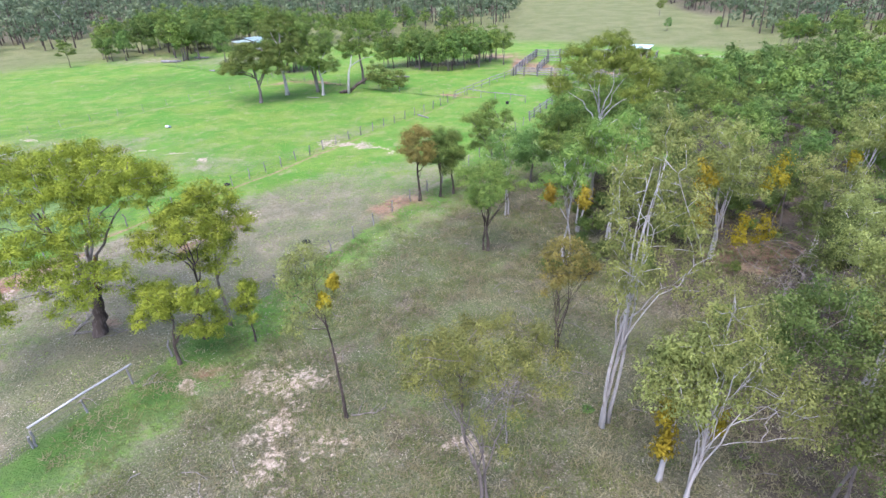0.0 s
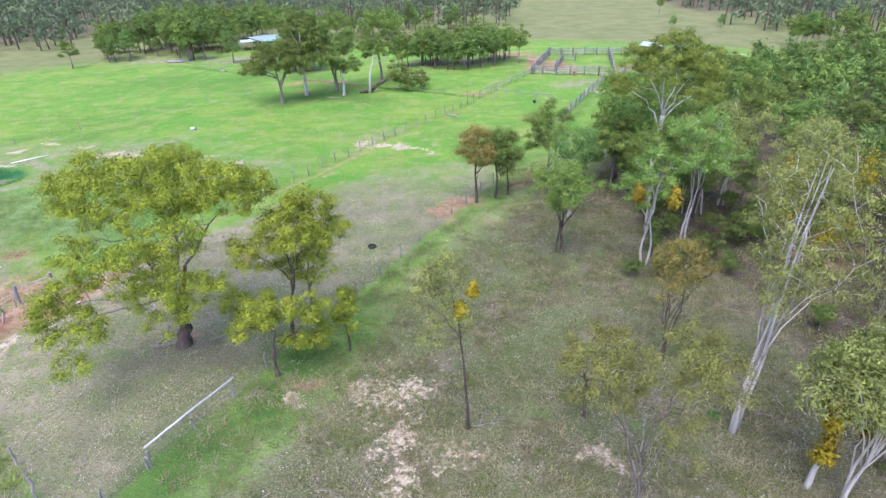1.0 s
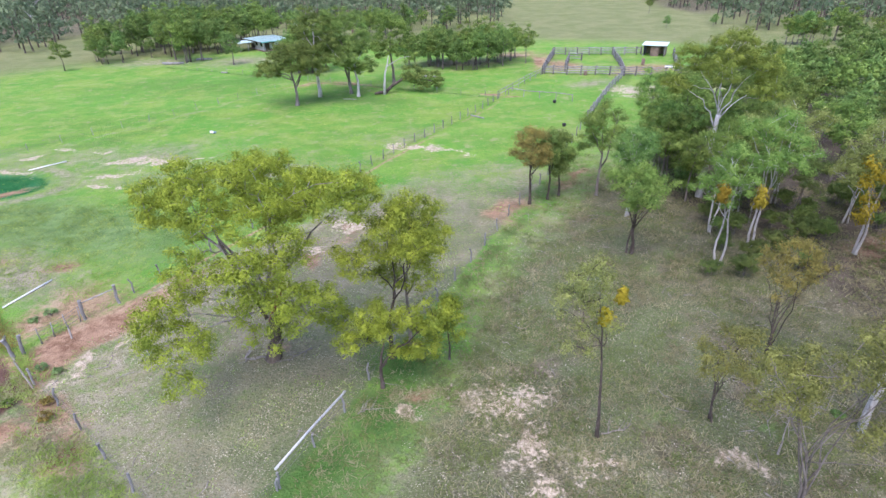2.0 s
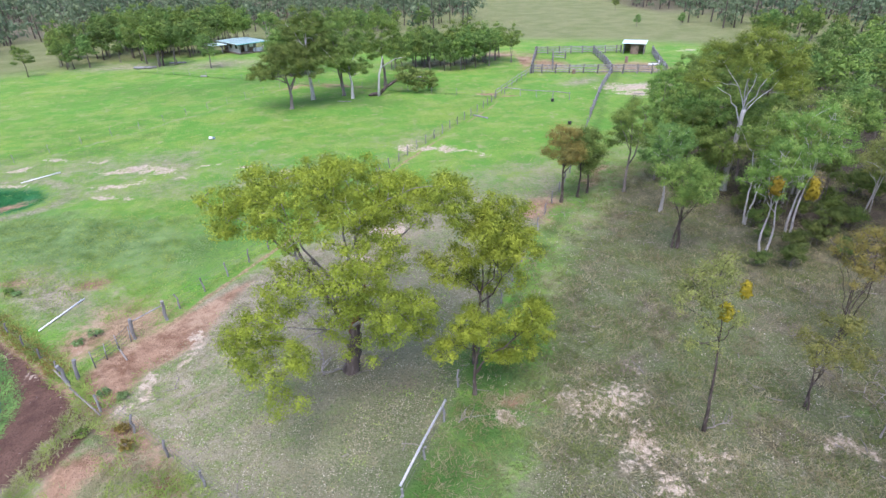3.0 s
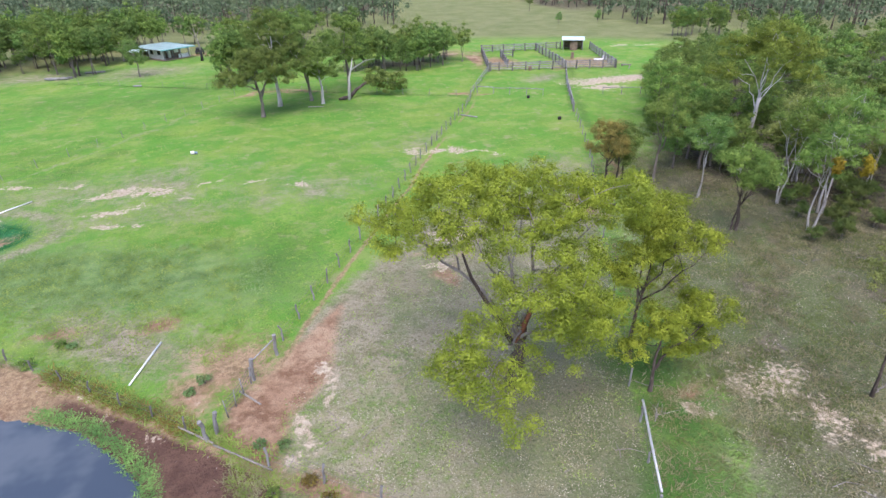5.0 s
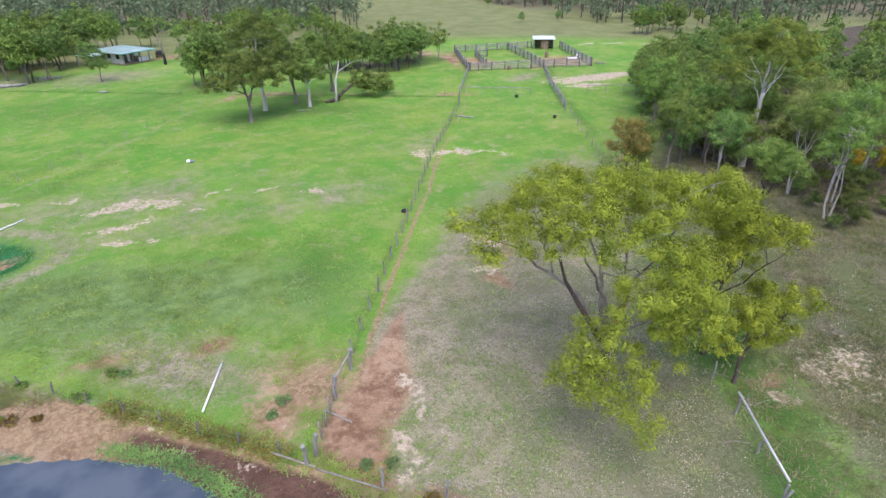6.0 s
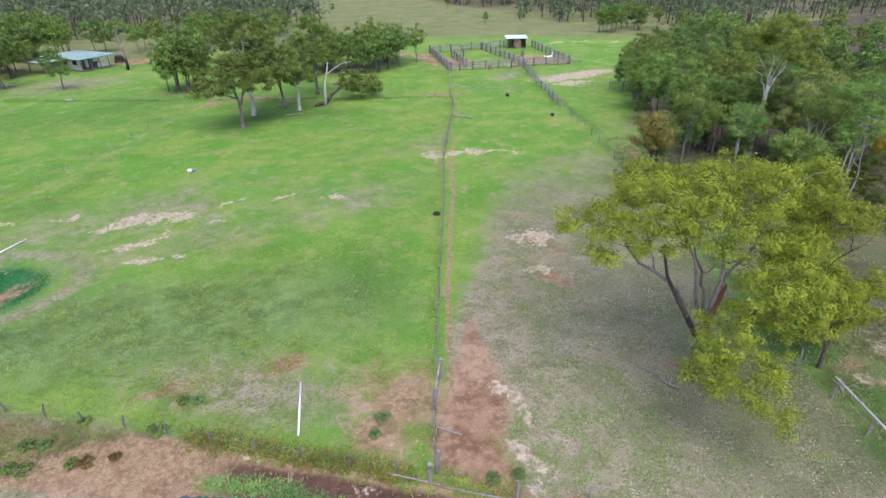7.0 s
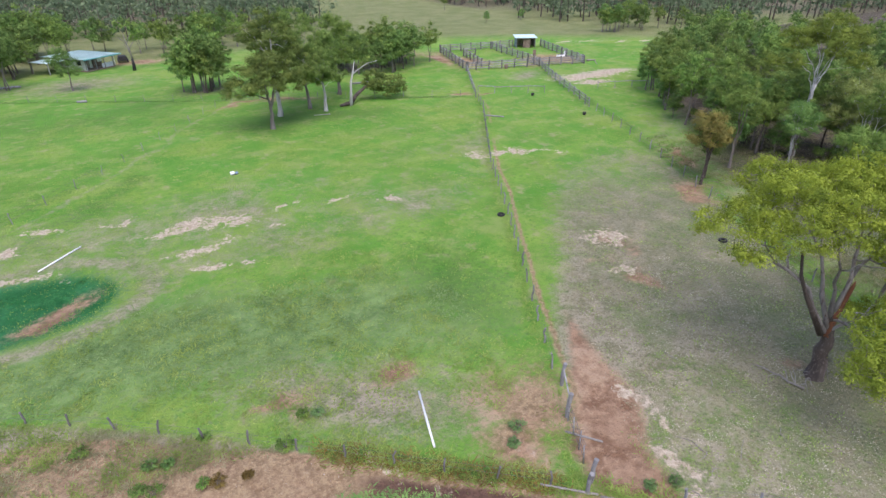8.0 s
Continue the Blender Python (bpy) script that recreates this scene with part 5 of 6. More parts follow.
wire_fence("cross_fence", [(-54.0, 117.4), (-37.5, 107.0), (-27.5, 100.8), (-7.3, 88.5), (1.6, 83.0)], 4.0, "low wire fence along the far side of the pasture", meshes=THIN_POSTS, wires=(0.4, 0.8), seed=7)
wire_fence("diagonal_fence", [(-27.5, 100.4), (-34.7, 91.2), (-43.9, 78.6), (-51.8, 69.0), (-60, 59)], 3.6, "thin wire fence in long grass", meshes=THIN_POSTS, wires=(0.4, 0.8), seed=8)

# the pipe barrier and the old rails at the gateway
barrier = thing("pipe_barrier", (-14.5, 21.95, 0), "weathered pipe rail on short timber posts", "barrier")
BAR = [(-14.5, 21.85), (-15.65, 19.85), (-16.75, 17.85)]
for k, (x, y) in enumerate(BAR):
    p = part("post", POSTS[k], POSTWOOD, barrier)
    p.matrix_basis = pose(x + 14.5, y - 21.95, ground_z(x, y) - 0.15, 2, -3, 70 * k)
part("rail", tube("rail", [(x + 14.5, y - 21.95, ground_z(x, y) + 1.08) for x, y in [(-14.4, 22.05)] + BAR], [0.055] * 4, 8), STEEL, barrier, "grey-white pipe rail")
for h in (0.45, 0.75):
    part("wire", tube("wire", [(x + 14.5, y - 21.95, ground_z(x, y) + h) for x, y in BAR], [0.01] * 3, 4), WIRE, barrier)

wire_fence("mesh_fence", [(-16.8, 17.75), (-18.9, 14.2)], 1.9, "wire panel fence hung between short grey posts", meshes=LOW_POSTS, wires=(0.12, 0.27, 0.42, 0.57, 0.72), seed=25)
rail_fence("gateway_fence", [(-29.35, 32.55), (-30.6, 30.9)], 2.6, "two stout old grey posts with a top rail at the gateway", (1.12,), STOUT, 0.035, 9)
gate = thing("wire_gate", (-30.7, 30.8, 0), "sagging wire gate hung with crooked sticks", "gate")
GATE = [(-30.75, 30.7), (-31.1, 30.0), (-31.5, 29.3), (-31.85, 28.7)]
for k, (x, y) in enumerate(GATE):
    part("stick", tube("stick", [(x + 30.7, y - 30.8, ground_z(x, y)), (x + 30.7 + 0.06 * (-1) ** k, y - 30.8 + 0.05, ground_z(x, y) + 1.0)], [0.035, 0.025], 6, 0.1, k), RAILWOOD, gate)
for h in (0.3, 0.55, 0.8, 0.98):
    part("wire", tube("wire", [(x + 30.7, y - 30.8, ground_z(x, y) + h - 0.12 * math.sin(k)) for k, (x, y) in enumerate(GATE)], [0.012] * 4, 4), WIRE, gate)
for x, y, turn in ((-32.75, 27.6, 0), (-32.35, 27.85, 130)):
    ob = part("corner_post", STOUT[turn % 3], POSTWOOD, None)
    ob.matrix_basis = pose(x, y, ground_z(x, y) - 0.1, 3, -4, turn)
    tagged(ob, "stout split grey corner post leaning by the track", "post")


def pole(name, a, b, r, label, material, category):
    """A loose round length lying on the ground."""
    za, zb = ground_z(*a) + r, ground_z(*b) + r
    ob = part(name, tube(name, [(0, 0, za), ((b[0] - a[0]) / 2, (b[1] - a[1]) / 2, max((za + zb) / 2, ground_z((a[0] + b[0]) / 2, (a[1] + b[1]) / 2) + r)), (b[0] - a[0], b[1] - a[1], zb)], [r * 0.9, r, r * 0.9], 10, 0.03), material, None)
    ob.location = (*a, 0)
    return tagged(ob, label, category)


pole("white_pipe", (-35.25, 36.0), (-36.45, 32.75), 0.055, "long white plastic pipe lying on grass", WHITE, "pipe")
pole("white_pipe", (-47.6, 62.0), (-50.2, 59.6), 0.055, "long white plastic pipe lying on green pasture", WHITE, "pipe")
pole("fallen_rail", (-31.3, 30.3), (-30.4, 29.0), 0.05, "short grey stick fallen by the gateway", DEADWOOD, "branch")
pole("fallen_rail", (-34.0, 28.9), (-32.5, 27.3), 0.05, "grey rail lying along the fence line", DEADWOOD, "branch")
pole("fallen_rail", (-32.5, 27.2), (-30.2, 24.9), 0.05, "long pale rail lying along the fence line", DEADWOOD, "branch")


def fallen_branch(a, b, r, label, seed):
    """A crooked bare branch with side twigs lying on the ground."""
    rng = random.Random(seed)
    v, f = [], []
    way = Vector((b[0] - a[0], b[1] - a[1], 0))
    across = Vector((-way.y, way.x, 0)).normalized()
    pts = []
    for i in range(7):
        q = way * (i / 6) + across * rng.uniform(-0.12, 0.12) * (i > 0)
        pts.append(Vector((q.x, q.y, ground_z(a[0] + q.x, a[1] + q.y) + r + 0.04 * (i % 2))))
    tube_into(v, f, pts, [r * (1 - 0.11 * i) for i in range(7)], 6, 0.1, rng)
    for k in range(6):
        q, s = pts[1 + k % 5], rng.choice((-1, 1))
        tip = q + way.normalized() * rng.uniform(0.3, 0.8) + across * s * rng.uniform(0.3, 0.8) + Vector((0, 0, rng.uniform(0.02, 0.35)))
        mid = q.lerp(tip, 0.5) + Vector((rng.uniform(-0.1, 0.1), rng.uniform(-0.1, 0.1), 0.08))
        tube_into(v, f, [q, mid, tip], [r * 0.5, r * 0.34, r * 0.15], 4)
    ob = part("fallen_branch", raw_mesh("fallen_branch", v, f, True), DEADWOOD, None)
    ob.location = (*a, 0)
    tagged(ob, label, "branch")


fallen_branch((-20.0, 26.0), (-20.2, 28.2), 0.06, "bare crooked grey branch lying under the broad tree", 1)
fallen_branch((-18.5, 26.1), (-20.1, 26.3), 0.05, "bare forked branch at the foot of the broad tree", 2)
fallen_branch((-16.7, 26.9), (-18.3, 25.6), 0.04, "thin bare branch fallen against the broad tree", 3)
fallen_branch((-3.2, 19.5), (-1.6, 19.9), 0.035, "thin twiggy branch at the foot of the thin gum", 4)
fallen_branch((-13.9, 21.6), (-13.1, 21.9), 0.03, "small heap of bare twigs in green grass", 5)
pole("fallen_log", (-2.9, 73.4), (-1.4, 71.6), 0.09, "grey log lying on green grass", RAILWOOD, "log")

# stock yards
YARD = dict(gap=2.3, label="weathered timber post-and-rail yard fence")
rail_fence("yard_fence", [(12.2, 98.7), (15.2, 107.5), (18.6, 116.8)], seed=11, **YARD)
rail_fence("yard_fence", [(18.6, 116.8), (28.3, 115.2), (35.4, 114.4)], seed=12, **YARD)
rail_fence("yard_fence", [(40.6, 111.6), (36.8, 102), (33.0, 91.6)], seed=13, **YARD)
rail_fence("yard_fence", [(33.0, 91.6), (28.4, 93.0), (24.7, 94.2)], seed=14, **YARD)
rail_fence("yard_fence", [(24.7, 94.2), (18.6, 96.6), (12.6, 98.9)], seed=15, **YARD)
rail_fence("yard_fence", [(24.7, 94.2), (27.4, 104), (29.8, 114.8)], seed=16, **YARD)
rail_fence("yard_fence", [(16.4, 100.0), (20.0, 110.6)], seed=17, heights=(0.4, 0.85, 1.25), **YARD)
rail_fence("yard_fence", [(20.0, 110.6), (22.6, 109.6)], seed=18, heights=(0.4, 0.85, 1.25), **YARD)
rail_fence("lane_rails", [(24.7, 94.2), (18.3, 83.2), (11.3, 69.6)], 2.4, "post-and-rail fence leading to the yards", (0.4, 0.75, 1.08), LANE_POSTS, 0.06, seed=19)
rail_fence("lane_rails", [(2.2, 82.5), (12.2, 98.7)], 2.6, "low rail fence leading to the yards", (0.6, 1.1), POSTS, 0.05, seed=20)
rail_fence("cross_rails", [(3.9, 84.2), (12.2, 78.6)], 2.4, "low grey rail fence across the lane", (0.95,), POSTS, 0.06, seed=21)


# ---- buildings ----
def shed():
    x, y, turn = 37.6, 113.2, -31
    root = thing("stock_shed", (x, y, ground_z(x, y)), "small open-fronted yard shed with a pale skillion roof", "shed", turn=turn, size=0.8)
    for px in (-2.4, 2.4):
        for py, h in ((-1.9, 2.5), (1.9, 2.66)):
            part("post", box_bm(0.16, 0.16, h, (px, py, h / 2)), POSTWOOD, root)
    for k in range(6):
        part("wall_board", box_bm(4.9, 0.04, 0.36, (0, 1.92, 0.25 + k * 0.375)), BOARD_BROWN, root)
        part("wall_board", box_bm(0.04, 3.7, 0.36, (-2.42, 0, 0.25 + k * 0.375)), BLUE, root)
        part("wall_board", box_bm(0.04, 3.7, 0.36, (2.42, 0, 0.25 + k * 0.375)), BOARD_BROWN, root)
    part("front_panel", box_bm(1.9, 0.05, 2.0, (0.2, -1.92, 1.02)), BOARD_BROWN, root, "brown board door panel")
    roof = part("roof", box_bm(5.7, 4.7, 0.08, (0, 0, 0)), ROOF, root, "pale corrugated iron roof")
    roof.matrix_basis = pose(0, 0, 2.62, 3.0, 0, 0)


shed()


def house():
    x, y, turn = -42.2, 140.0, 36
    root = thing("house", (x, y, ground_z(x, y)), "low white farmhouse with a pale iron roof and open verandah", "house", turn=turn)
    root.scale.z = 0.86
    part("floor", box_bm(6.0, 8.6, 0.2, (0, 0, 0.08)), BOARD_BROWN, root)
    part("wall", box_bm(0.14, 5.6, 2.4, (-2.5, -1.2, 1.35)), BOARD_WHITE, root, "white weatherboard wall")
    # back wall coloured dark to stand in for the shade inside the verandah
    part("wall", box_bm(4.8, 0.14, 2.4, (0, -1.6, 1.35)), BOARD_BROWN, root)
    part("hanging_sheet", box_bm(0.9, 0.03, 0.9, (0.2, -4.0, 1.9), 0.005), BOARD_WHITE, root, "white sheet hung under the verandah")
    part("wall", box_bm(0.14, 5.4, 2.4, (2.5, 1.2, 1.35)), BOARD_BROWN, root)
    part("wall", box_bm(4.8, 0.14, 2.4, (0, 3.9, 1.35)), BOARD_BROWN, root)
    part("low_wall", box_bm(2.2, 0.1, 0.9, (1.6, -4.0, 0.6)), BOARD_WHITE, root, "low pale verandah wall")
    part("water_heater", box_bm(0.5, 0.5, 1.5, (-0.4, -2.2, 0.95)), WHITE, root, "white upright cabinet on the verandah")
    for px, py in ((-2.7, -4.1), (-0.7, -4.1), (1.0, -4.1), (2.8, -4.1), (-2.75, 1.9), (-2.75, 4.1), (2.8, 0)):
        part("verandah_post", box_bm(0.14, 0.14, 2.4, (px, py, 1.35)), POSTWOOD, root)
    for wy in (-2.4, 0.2):
        w = part("window", box_bm(0.08, 1.1, 1.0, (-2.59, wy, 1.6)), BOARD_BROWN, root)
        part("pane", box_bm(0.04, 0.96, 0.86, (-2.64, wy, 1.6)), GLASS_DARK, w)
    part("door", box_bm(0.9, 0.08, 2.0, (1.2, -1.71, 1.2)), BOARD_BROWN, root)
    bm = bmesh.new()
    vs = [bm.verts.new(q) for q in ((-3.8, -5.2, 2.55), (3.8, -5.2, 2.55), (3.8, 5.2, 2.55), (-3.8, 5.2, 2.55), (0, -3.6, 2.85), (0, 3.6, 2.85))]
    for ring in ((0, 1, 4), (1, 2, 5, 4), (2, 3, 5), (3, 0, 4, 5)):
        bm.faces.new([vs[k] for k in ring])
    bmesh.ops.solidify(bm, geom=bm.faces[:], thickness=0.08)
    part("roof", bm, ROOF, root, "pale blue-green corrugated iron roof")
    part("fascia", box_bm(7.7, 0.06, 0.2, (0, -5.22, 2.46)), TEAL, root, "blue-green painted fascia")
    part("fascia", box_bm(0.06, 10.5, 0.2, (3.82, 0, 2.46)), TEAL, root, "blue-green painted fascia")
    part("lean_to_roof", box_bm(3.4, 4.4, 0.06, (-5.4, 1.4, 2.2)), ROOF, root, "grey iron lean-to roof")
    for px, py in ((-6.9, -0.6), (-6.9, 3.4), (-5.0, -0.6)):
        part("lean_to_post", box_bm(0.12, 0.12, 2.2, (px, py, 1.1)), POSTWOOD, root)
    part("rain_pipe", tube("rain_pipe", [(2.9, -4.3, 0.3), (2.9, -4.3, 2.4)], [0.06, 0.06], 8), WHITE, root)
    for k in range(12):
        for s in (-1, 1):
            part("roof_rib", box_bm(3.3, 0.04, 0.03, (0, 0, 0), 0), ROOF, root).matrix_basis = pose(s * 1.75, -3.5 + k * 0.64, 2.75, 0, s * 4.5, 0)



house()

# ---- small things on the grass ----
drum = thing("water_drum", (-34.7, 70.4, ground_z(-34.7, 70.4)), "white and dark drum lying beside a trough on pasture", "drum", size=0.42)
part("drum_body", tube("drum_body", [(-0.5, 0, 0.38), (-0.46, 0, 0.38), (0.3, 0, 0.38), (0.34, 0, 0.38)], [0.34, 0.38, 0.38, 0.34], 16), WHITE, drum)
part("base", box_bm(1.1, 0.8, 0.12, (0.3, 0, 0.02)), DARK, drum)
part("drum_lid", tube("drum_lid", [(0.5, -0.1, 0.3), (1.1, -0.1, 0.3)], [0.3, 0.3], 14), BLUE, drum)


def tyre(x, y, label):
    bm = bmesh.new()
    n, m = 24, 10
    ring = []
    for i in range(n):
        a = 2 * math.pi * i / n
        ring.append([bm.verts.new(((0.23 + 0.08 * math.cos(b)) * math.cos(a), (0.23 + 0.08 * math.cos(b)) * math.sin(a), 0.08 + 0.09 * math.sin(b))) for b in (2 * math.pi * k / m for k in range(m))])
    for i in range(n):
        for k in range(m):
            bm.faces.new((ring[i][k], ring[(i + 1) % n][k], ring[(i + 1) % n][(k + 1) % m], ring[i][(k + 1) % m]))
    ob = part("rubber_ring", bm, RUBBER, None)
    ob.location = (x, y, ground_z(x, y))
    tagged(ob, label, "rubber ring")


tyre(-9.3, 37.1, "old black tyre lying on dry paddock grass")
tyre(-19.6, 49.4, "old black tyre lying beside the fence")


def dead_stump_tree():
    x, y = -35.0, 132.6
    root = thing("pale_gum_tree", (x, y, ground_z(x, y)), "pale-trunked gum with a blackened butt and thin crown", "tree")
    tops = [(-0.5, 0, 7.4), (1.3, 0.3, 6.6), (-1.5, 0.2, 6.8), (0.6, -0.3, 7.6), (-0.2, 0.5, 8.2), (0.9, 0.2, 8.0), (-1.2, -0.2, 7.9), (1.8, 0.2, 7.4)]
    part("crown", leaf_mesh("crown", tops, [0.8] * len(tops), 60, 0.4, 0.1, 0.9, 0.6, 71, LEAF_BLUE), None, root)
    part("trunk", tube("trunk", [(0, 0, -0.2), (0.1, 0, 1.0), (0.1, 0, 2.0)], [0.3, 0.26, 0.18], 8, 0.1, 3), DARK, root, "blackened butt")
    part("upper_trunk", tube("upper_trunk", [(0.1, 0, 1.8), (0.0, 0, 3.4), (-0.3, 0, 5.2), (-0.4, 0, 6.4)], [0.18, 0.13, 0.08, 0.03], 7, 0.1, 4), DEADWOOD, root)
    for k, (dx, z) in enumerate(((1.3, 5.0), (-1.4, 5.6), (0.8, 6.2), (-0.9, 4.6))):
        part("limb", tube("limb", [(-0.05, 0, z - 1.6), (dx * 0.5, 0.2, z - 0.6), (dx, 0.3, z)], [0.07, 0.05, 0.02], 5), DEADWOOD, root)


dead_stump_tree()
tank = thing("water_tank", (36.0, 99.4, ground_z(36.0, 99.4)), "white plastic tank beside the yard rails", "tank", size=0.65)
part("tank_body", tube("tank_body", [(0, 0, 0), (0, 0, 0.08), (0, 0, 1.15), (0, 0, 1.3)], [0.5, 0.55, 0.55, 0.3], 18), WHITE, tank)
part("tank_lid", tube("tank_lid", [(0, 0, 1.28), (0, 0, 1.36)], [0.2, 0.2], 12), DARK, tank)
trough = thing("trough", (34.6, 99.2, ground_z(34.6, 99.2)), "shallow pale water trough in the yard", "trough")
part("basin", box_bm(1.6, 0.7, 0.4, (0, 0, 0.2), 0.05), WHITE, trough)
part("water_surface", box_bm(1.4, 0.5, 0.02, (0, 0, 0.41), 0), WATER, trough)
for x, y, h, label in ((31.3, 103.0, 1.1, "rusty dark drum standing in the yard"), (18.9, 96.3, 0.7, "dark block beside the yard rails"), (-24.6, 163.5, 1.2, "dark drum standing under far trees")):
    ob = part("old_drum", tube("old_drum", [(0, 0, 0), (0, 0, 0.04), (0, 0, h - 0.04), (0, 0, h)], [0.28, 0.3, 0.3, 0.27], 14), BOARD_BROWN, None)
    ob.location = (x, y, ground_z(x, y))
    tagged(ob, label, "drum")
for k, (x, y) in enumerate(((7.6, 66.9), (9.3, 78.5))):
    ob = part("feed_tub", tube("feed_tub", [(0, 0, 0), (0, 0, 0.05), (0, 0, 0.34), (0, 0, 0.36), (0, 0, 0.3)], [0.16, 0.2, 0.24, 0.22, 0.19], 14), RUBBER, None)
    ob.location = (x, y, ground_z(x, y))
    tagged(ob, "black rubber feed tub on grass", "tub")
for k, (a, b, r) in enumerate((((35.4, 93.4), (36.8, 92.4), 0.12), ((35.0, 92.6), (36.4, 93.6), 0.1), ((36.2, 92.0), (34.2, 89.6), 0.08))):
    pole("old_timber", a, b, r, "grey timber dumped beside the yards", DEADWOOD, "timber")
for k, (a, b, r) in enumerate((((-60.5, 124.6), (-56.8, 123.6), 0.22), ((-59.8, 123.8), (-56.2, 124.4), 0.2), ((-55, 128.6), (-51.6, 128.2), 0.16), ((-45.0, 111.3), (-43.8, 110.9), 0.15), ((-20.4, 86.2), (-18.4, 85.6), 0.05), ((-8.6, 100), (-5.6, 99.4), 0.14))):
    pole("fallen_log", a, b, r, "grey weathered log lying on grass", RAILWOOD, "log")
rail_fence("stock_rails", [(20.2, 76.4), (27.5, 72.6)], 2.6, "low wire-and-rail fence at the wood's edge", (0.95,), POSTS, 0.05, seed=23)
machine = thing("old_machine", (-35.6, 142.6, ground_z(-35.6, 142.6)), "dark old machine parked beside the house", "machine")
part("body", box_bm(1.4, 1.8, 0.9, (0, 0, 0.8), 0.15), DARK, machine)
for px, py in ((-0.75, -0.6), (0.75, -0.6), (-0.75, 0.6), (0.75, 0.6)):
    part("wheel", tube("wheel", [(px - 0.1, py, 0.38), (px + 0.1, py, 0.38)], [0.38, 0.38], 14), RUBBER, machine)


# ---- grass, weeds and litter that nobody could count ----
def tufts(name, spots, blades, tall, wide, spread, material, label, seed, category="grass"):
    """Blades of grass gathered in tufts at the given spots, one mesh."""
    g = np.random.default_rng(seed)
    s = np.asarray(spots, float)
    k = np.repeat(np.arange(len(s)), blades)
    n = len(k)
    size = g.uniform(0.55, 1.35, len(s))[k]
    a = g.uniform(0, 2 * np.pi, n)
    root = np.column_stack((s[k, 0] + g.normal(0, spread * 0.4, n), s[k, 1] + g.normal(0, spread * 0.4, n)))
    z = height_at(root[:, 0], root[:, 1]) - 0.01
    lean = g.uniform(0.5, 1.5, n) * tall * size
    w = wide * size
    v = np.stack((np.column_stack((root[:, 0] + np.sin(a) * w, root[:, 1] - np.cos(a) * w, z)), np.column_stack((root[:, 0] - np.sin(a) * w, root[:, 1] + np.cos(a) * w, z)),
                  np.column_stack((root[:, 0] + np.cos(a) * lean, root[:, 1] + np.sin(a) * lean, z + tall * size * g.uniform(0.25, 0.7, n)))), 1).reshape(-1, 3)
    mesh = bpy.data.meshes.new(name)
    mesh.vertices.add(3 * n)
    mesh.vertices.foreach_set("co", v.ravel())
    mesh.loops.add(3 * n)
    mesh.loops.foreach_set("vertex_index", np.arange(3 * n))
    mesh.polygons.add(n)
    mesh.polygons.foreach_set("loop_start", np.arange(0, 3 * n, 3))
    mesh.update(calc_edges=True)
    mesh.materials.append(material)
    return tagged(new(name, mesh), label, category, kind="stuff")


def scatter(count, x0, x1, y0, y1, keep, seed, clump=4.0):
    """Random places in a stretch of the plan where keep(x, y) allows, thicker in patches."""
    g = np.random.default_rng(seed)
    x, y = g.uniform(x0, x1, count * 5), g.uniform(y0, y1, count * 5)
    ok = keep(x, y) & (g.random(count * 5) < smooth(fractal(x, y, clump, seed), 0.32, 0.62)) & (shore_depth(x, y) < -0.1)
    return np.column_stack((x[ok], y[ok]))[:count]


def in_clearing(x, y):
    return (side(x, y, LANE) > 0.3) & (y > 13)


def in_paddock(x, y):
    return (side(x, y, CENTRE) > 3.0) & (side(x, y, LANE) < 0) & (np.interp(x, [q[0] for q in FRONT], [q[1] for q in FRONT]) < y)


def in_pasture(x, y):
    return (side(x, y, CENTRE) < -0.4) & (np.interp(x, [q[0] for q in FRONT], [q[1] for q in FRONT]) + 0.6 < y)


def before_fence(x, y):
    b = np.interp(x, [q[0] for q in FRONT], [q[1] for q in FRONT]) - y
    return (b > 0.1) & (shore_depth(x, y) < -0.6)


tufts("dry_grass", scatter(10500, -16, 26, 12, 52, in_clearing, 201, 2.0), 6, 0.26, 0.02, 0.4, STRAW, "tufts of bleached dry grass in the clearing", 1)
tufts("scrub_grass", scatter(12500, -16, 26, 12, 56, in_clearing, 202, 1.6), 6, 0.2, 0.024, 0.35, DULL, "dull green grass tufts in the clearing", 2)
tufts("paddock_grass", scatter(3500, -31, 0, 14, 50, in_paddock, 203, 1.5), 5, 0.1, 0.02, 0.3, STRAW, "short grazed dry grass in the paddock", 3)
tufts("paddock_grass", scatter(4000, -31, 6, 14, 62, in_paddock, 204, 2.0), 5, 0.1, 0.022, 0.3, BLADE, "short grazed green grass in the paddock", 4)
tufts("fallen_leaves", scatter(9000, -30, -8, 14, 38, in_paddock, 214, 1.2), 3, 0.05, 0.035, 0.3, PALE_LEAF, "pale fallen leaves and bark flakes over the dry paddock", 21, "leaf litter")
tufts("fallen_leaves", scatter(7000, -12, 22, 13, 46, in_clearing, 215, 1.2), 3, 0.06, 0.035, 0.4, PALE_LEAF, "pale fallen leaves and twigs over the clearing", 22, "leaf litter")
tufts("rank_grass", scatter(2600, -58, -31, 33, 50, in_pasture, 216, 1.4), 5, 0.16, 0.03, 0.45, BLADE, "rank green grass near the track fence", 23)
tufts("weeds", scatter(2600, -58, -25, 37, 54, lambda x, y: in_pasture(x, y) & (blob(x, y, -41, 45.2, 14, 4.6, -20) + (fractal(x, y, 3.0, 88) - 0.5) * 0.9 > 0.6), 205, 1.2), 5, 0.17, 0.026, 0.4, WEED, "soft blue-green weeds in a damp hollow", 5, "weeds")
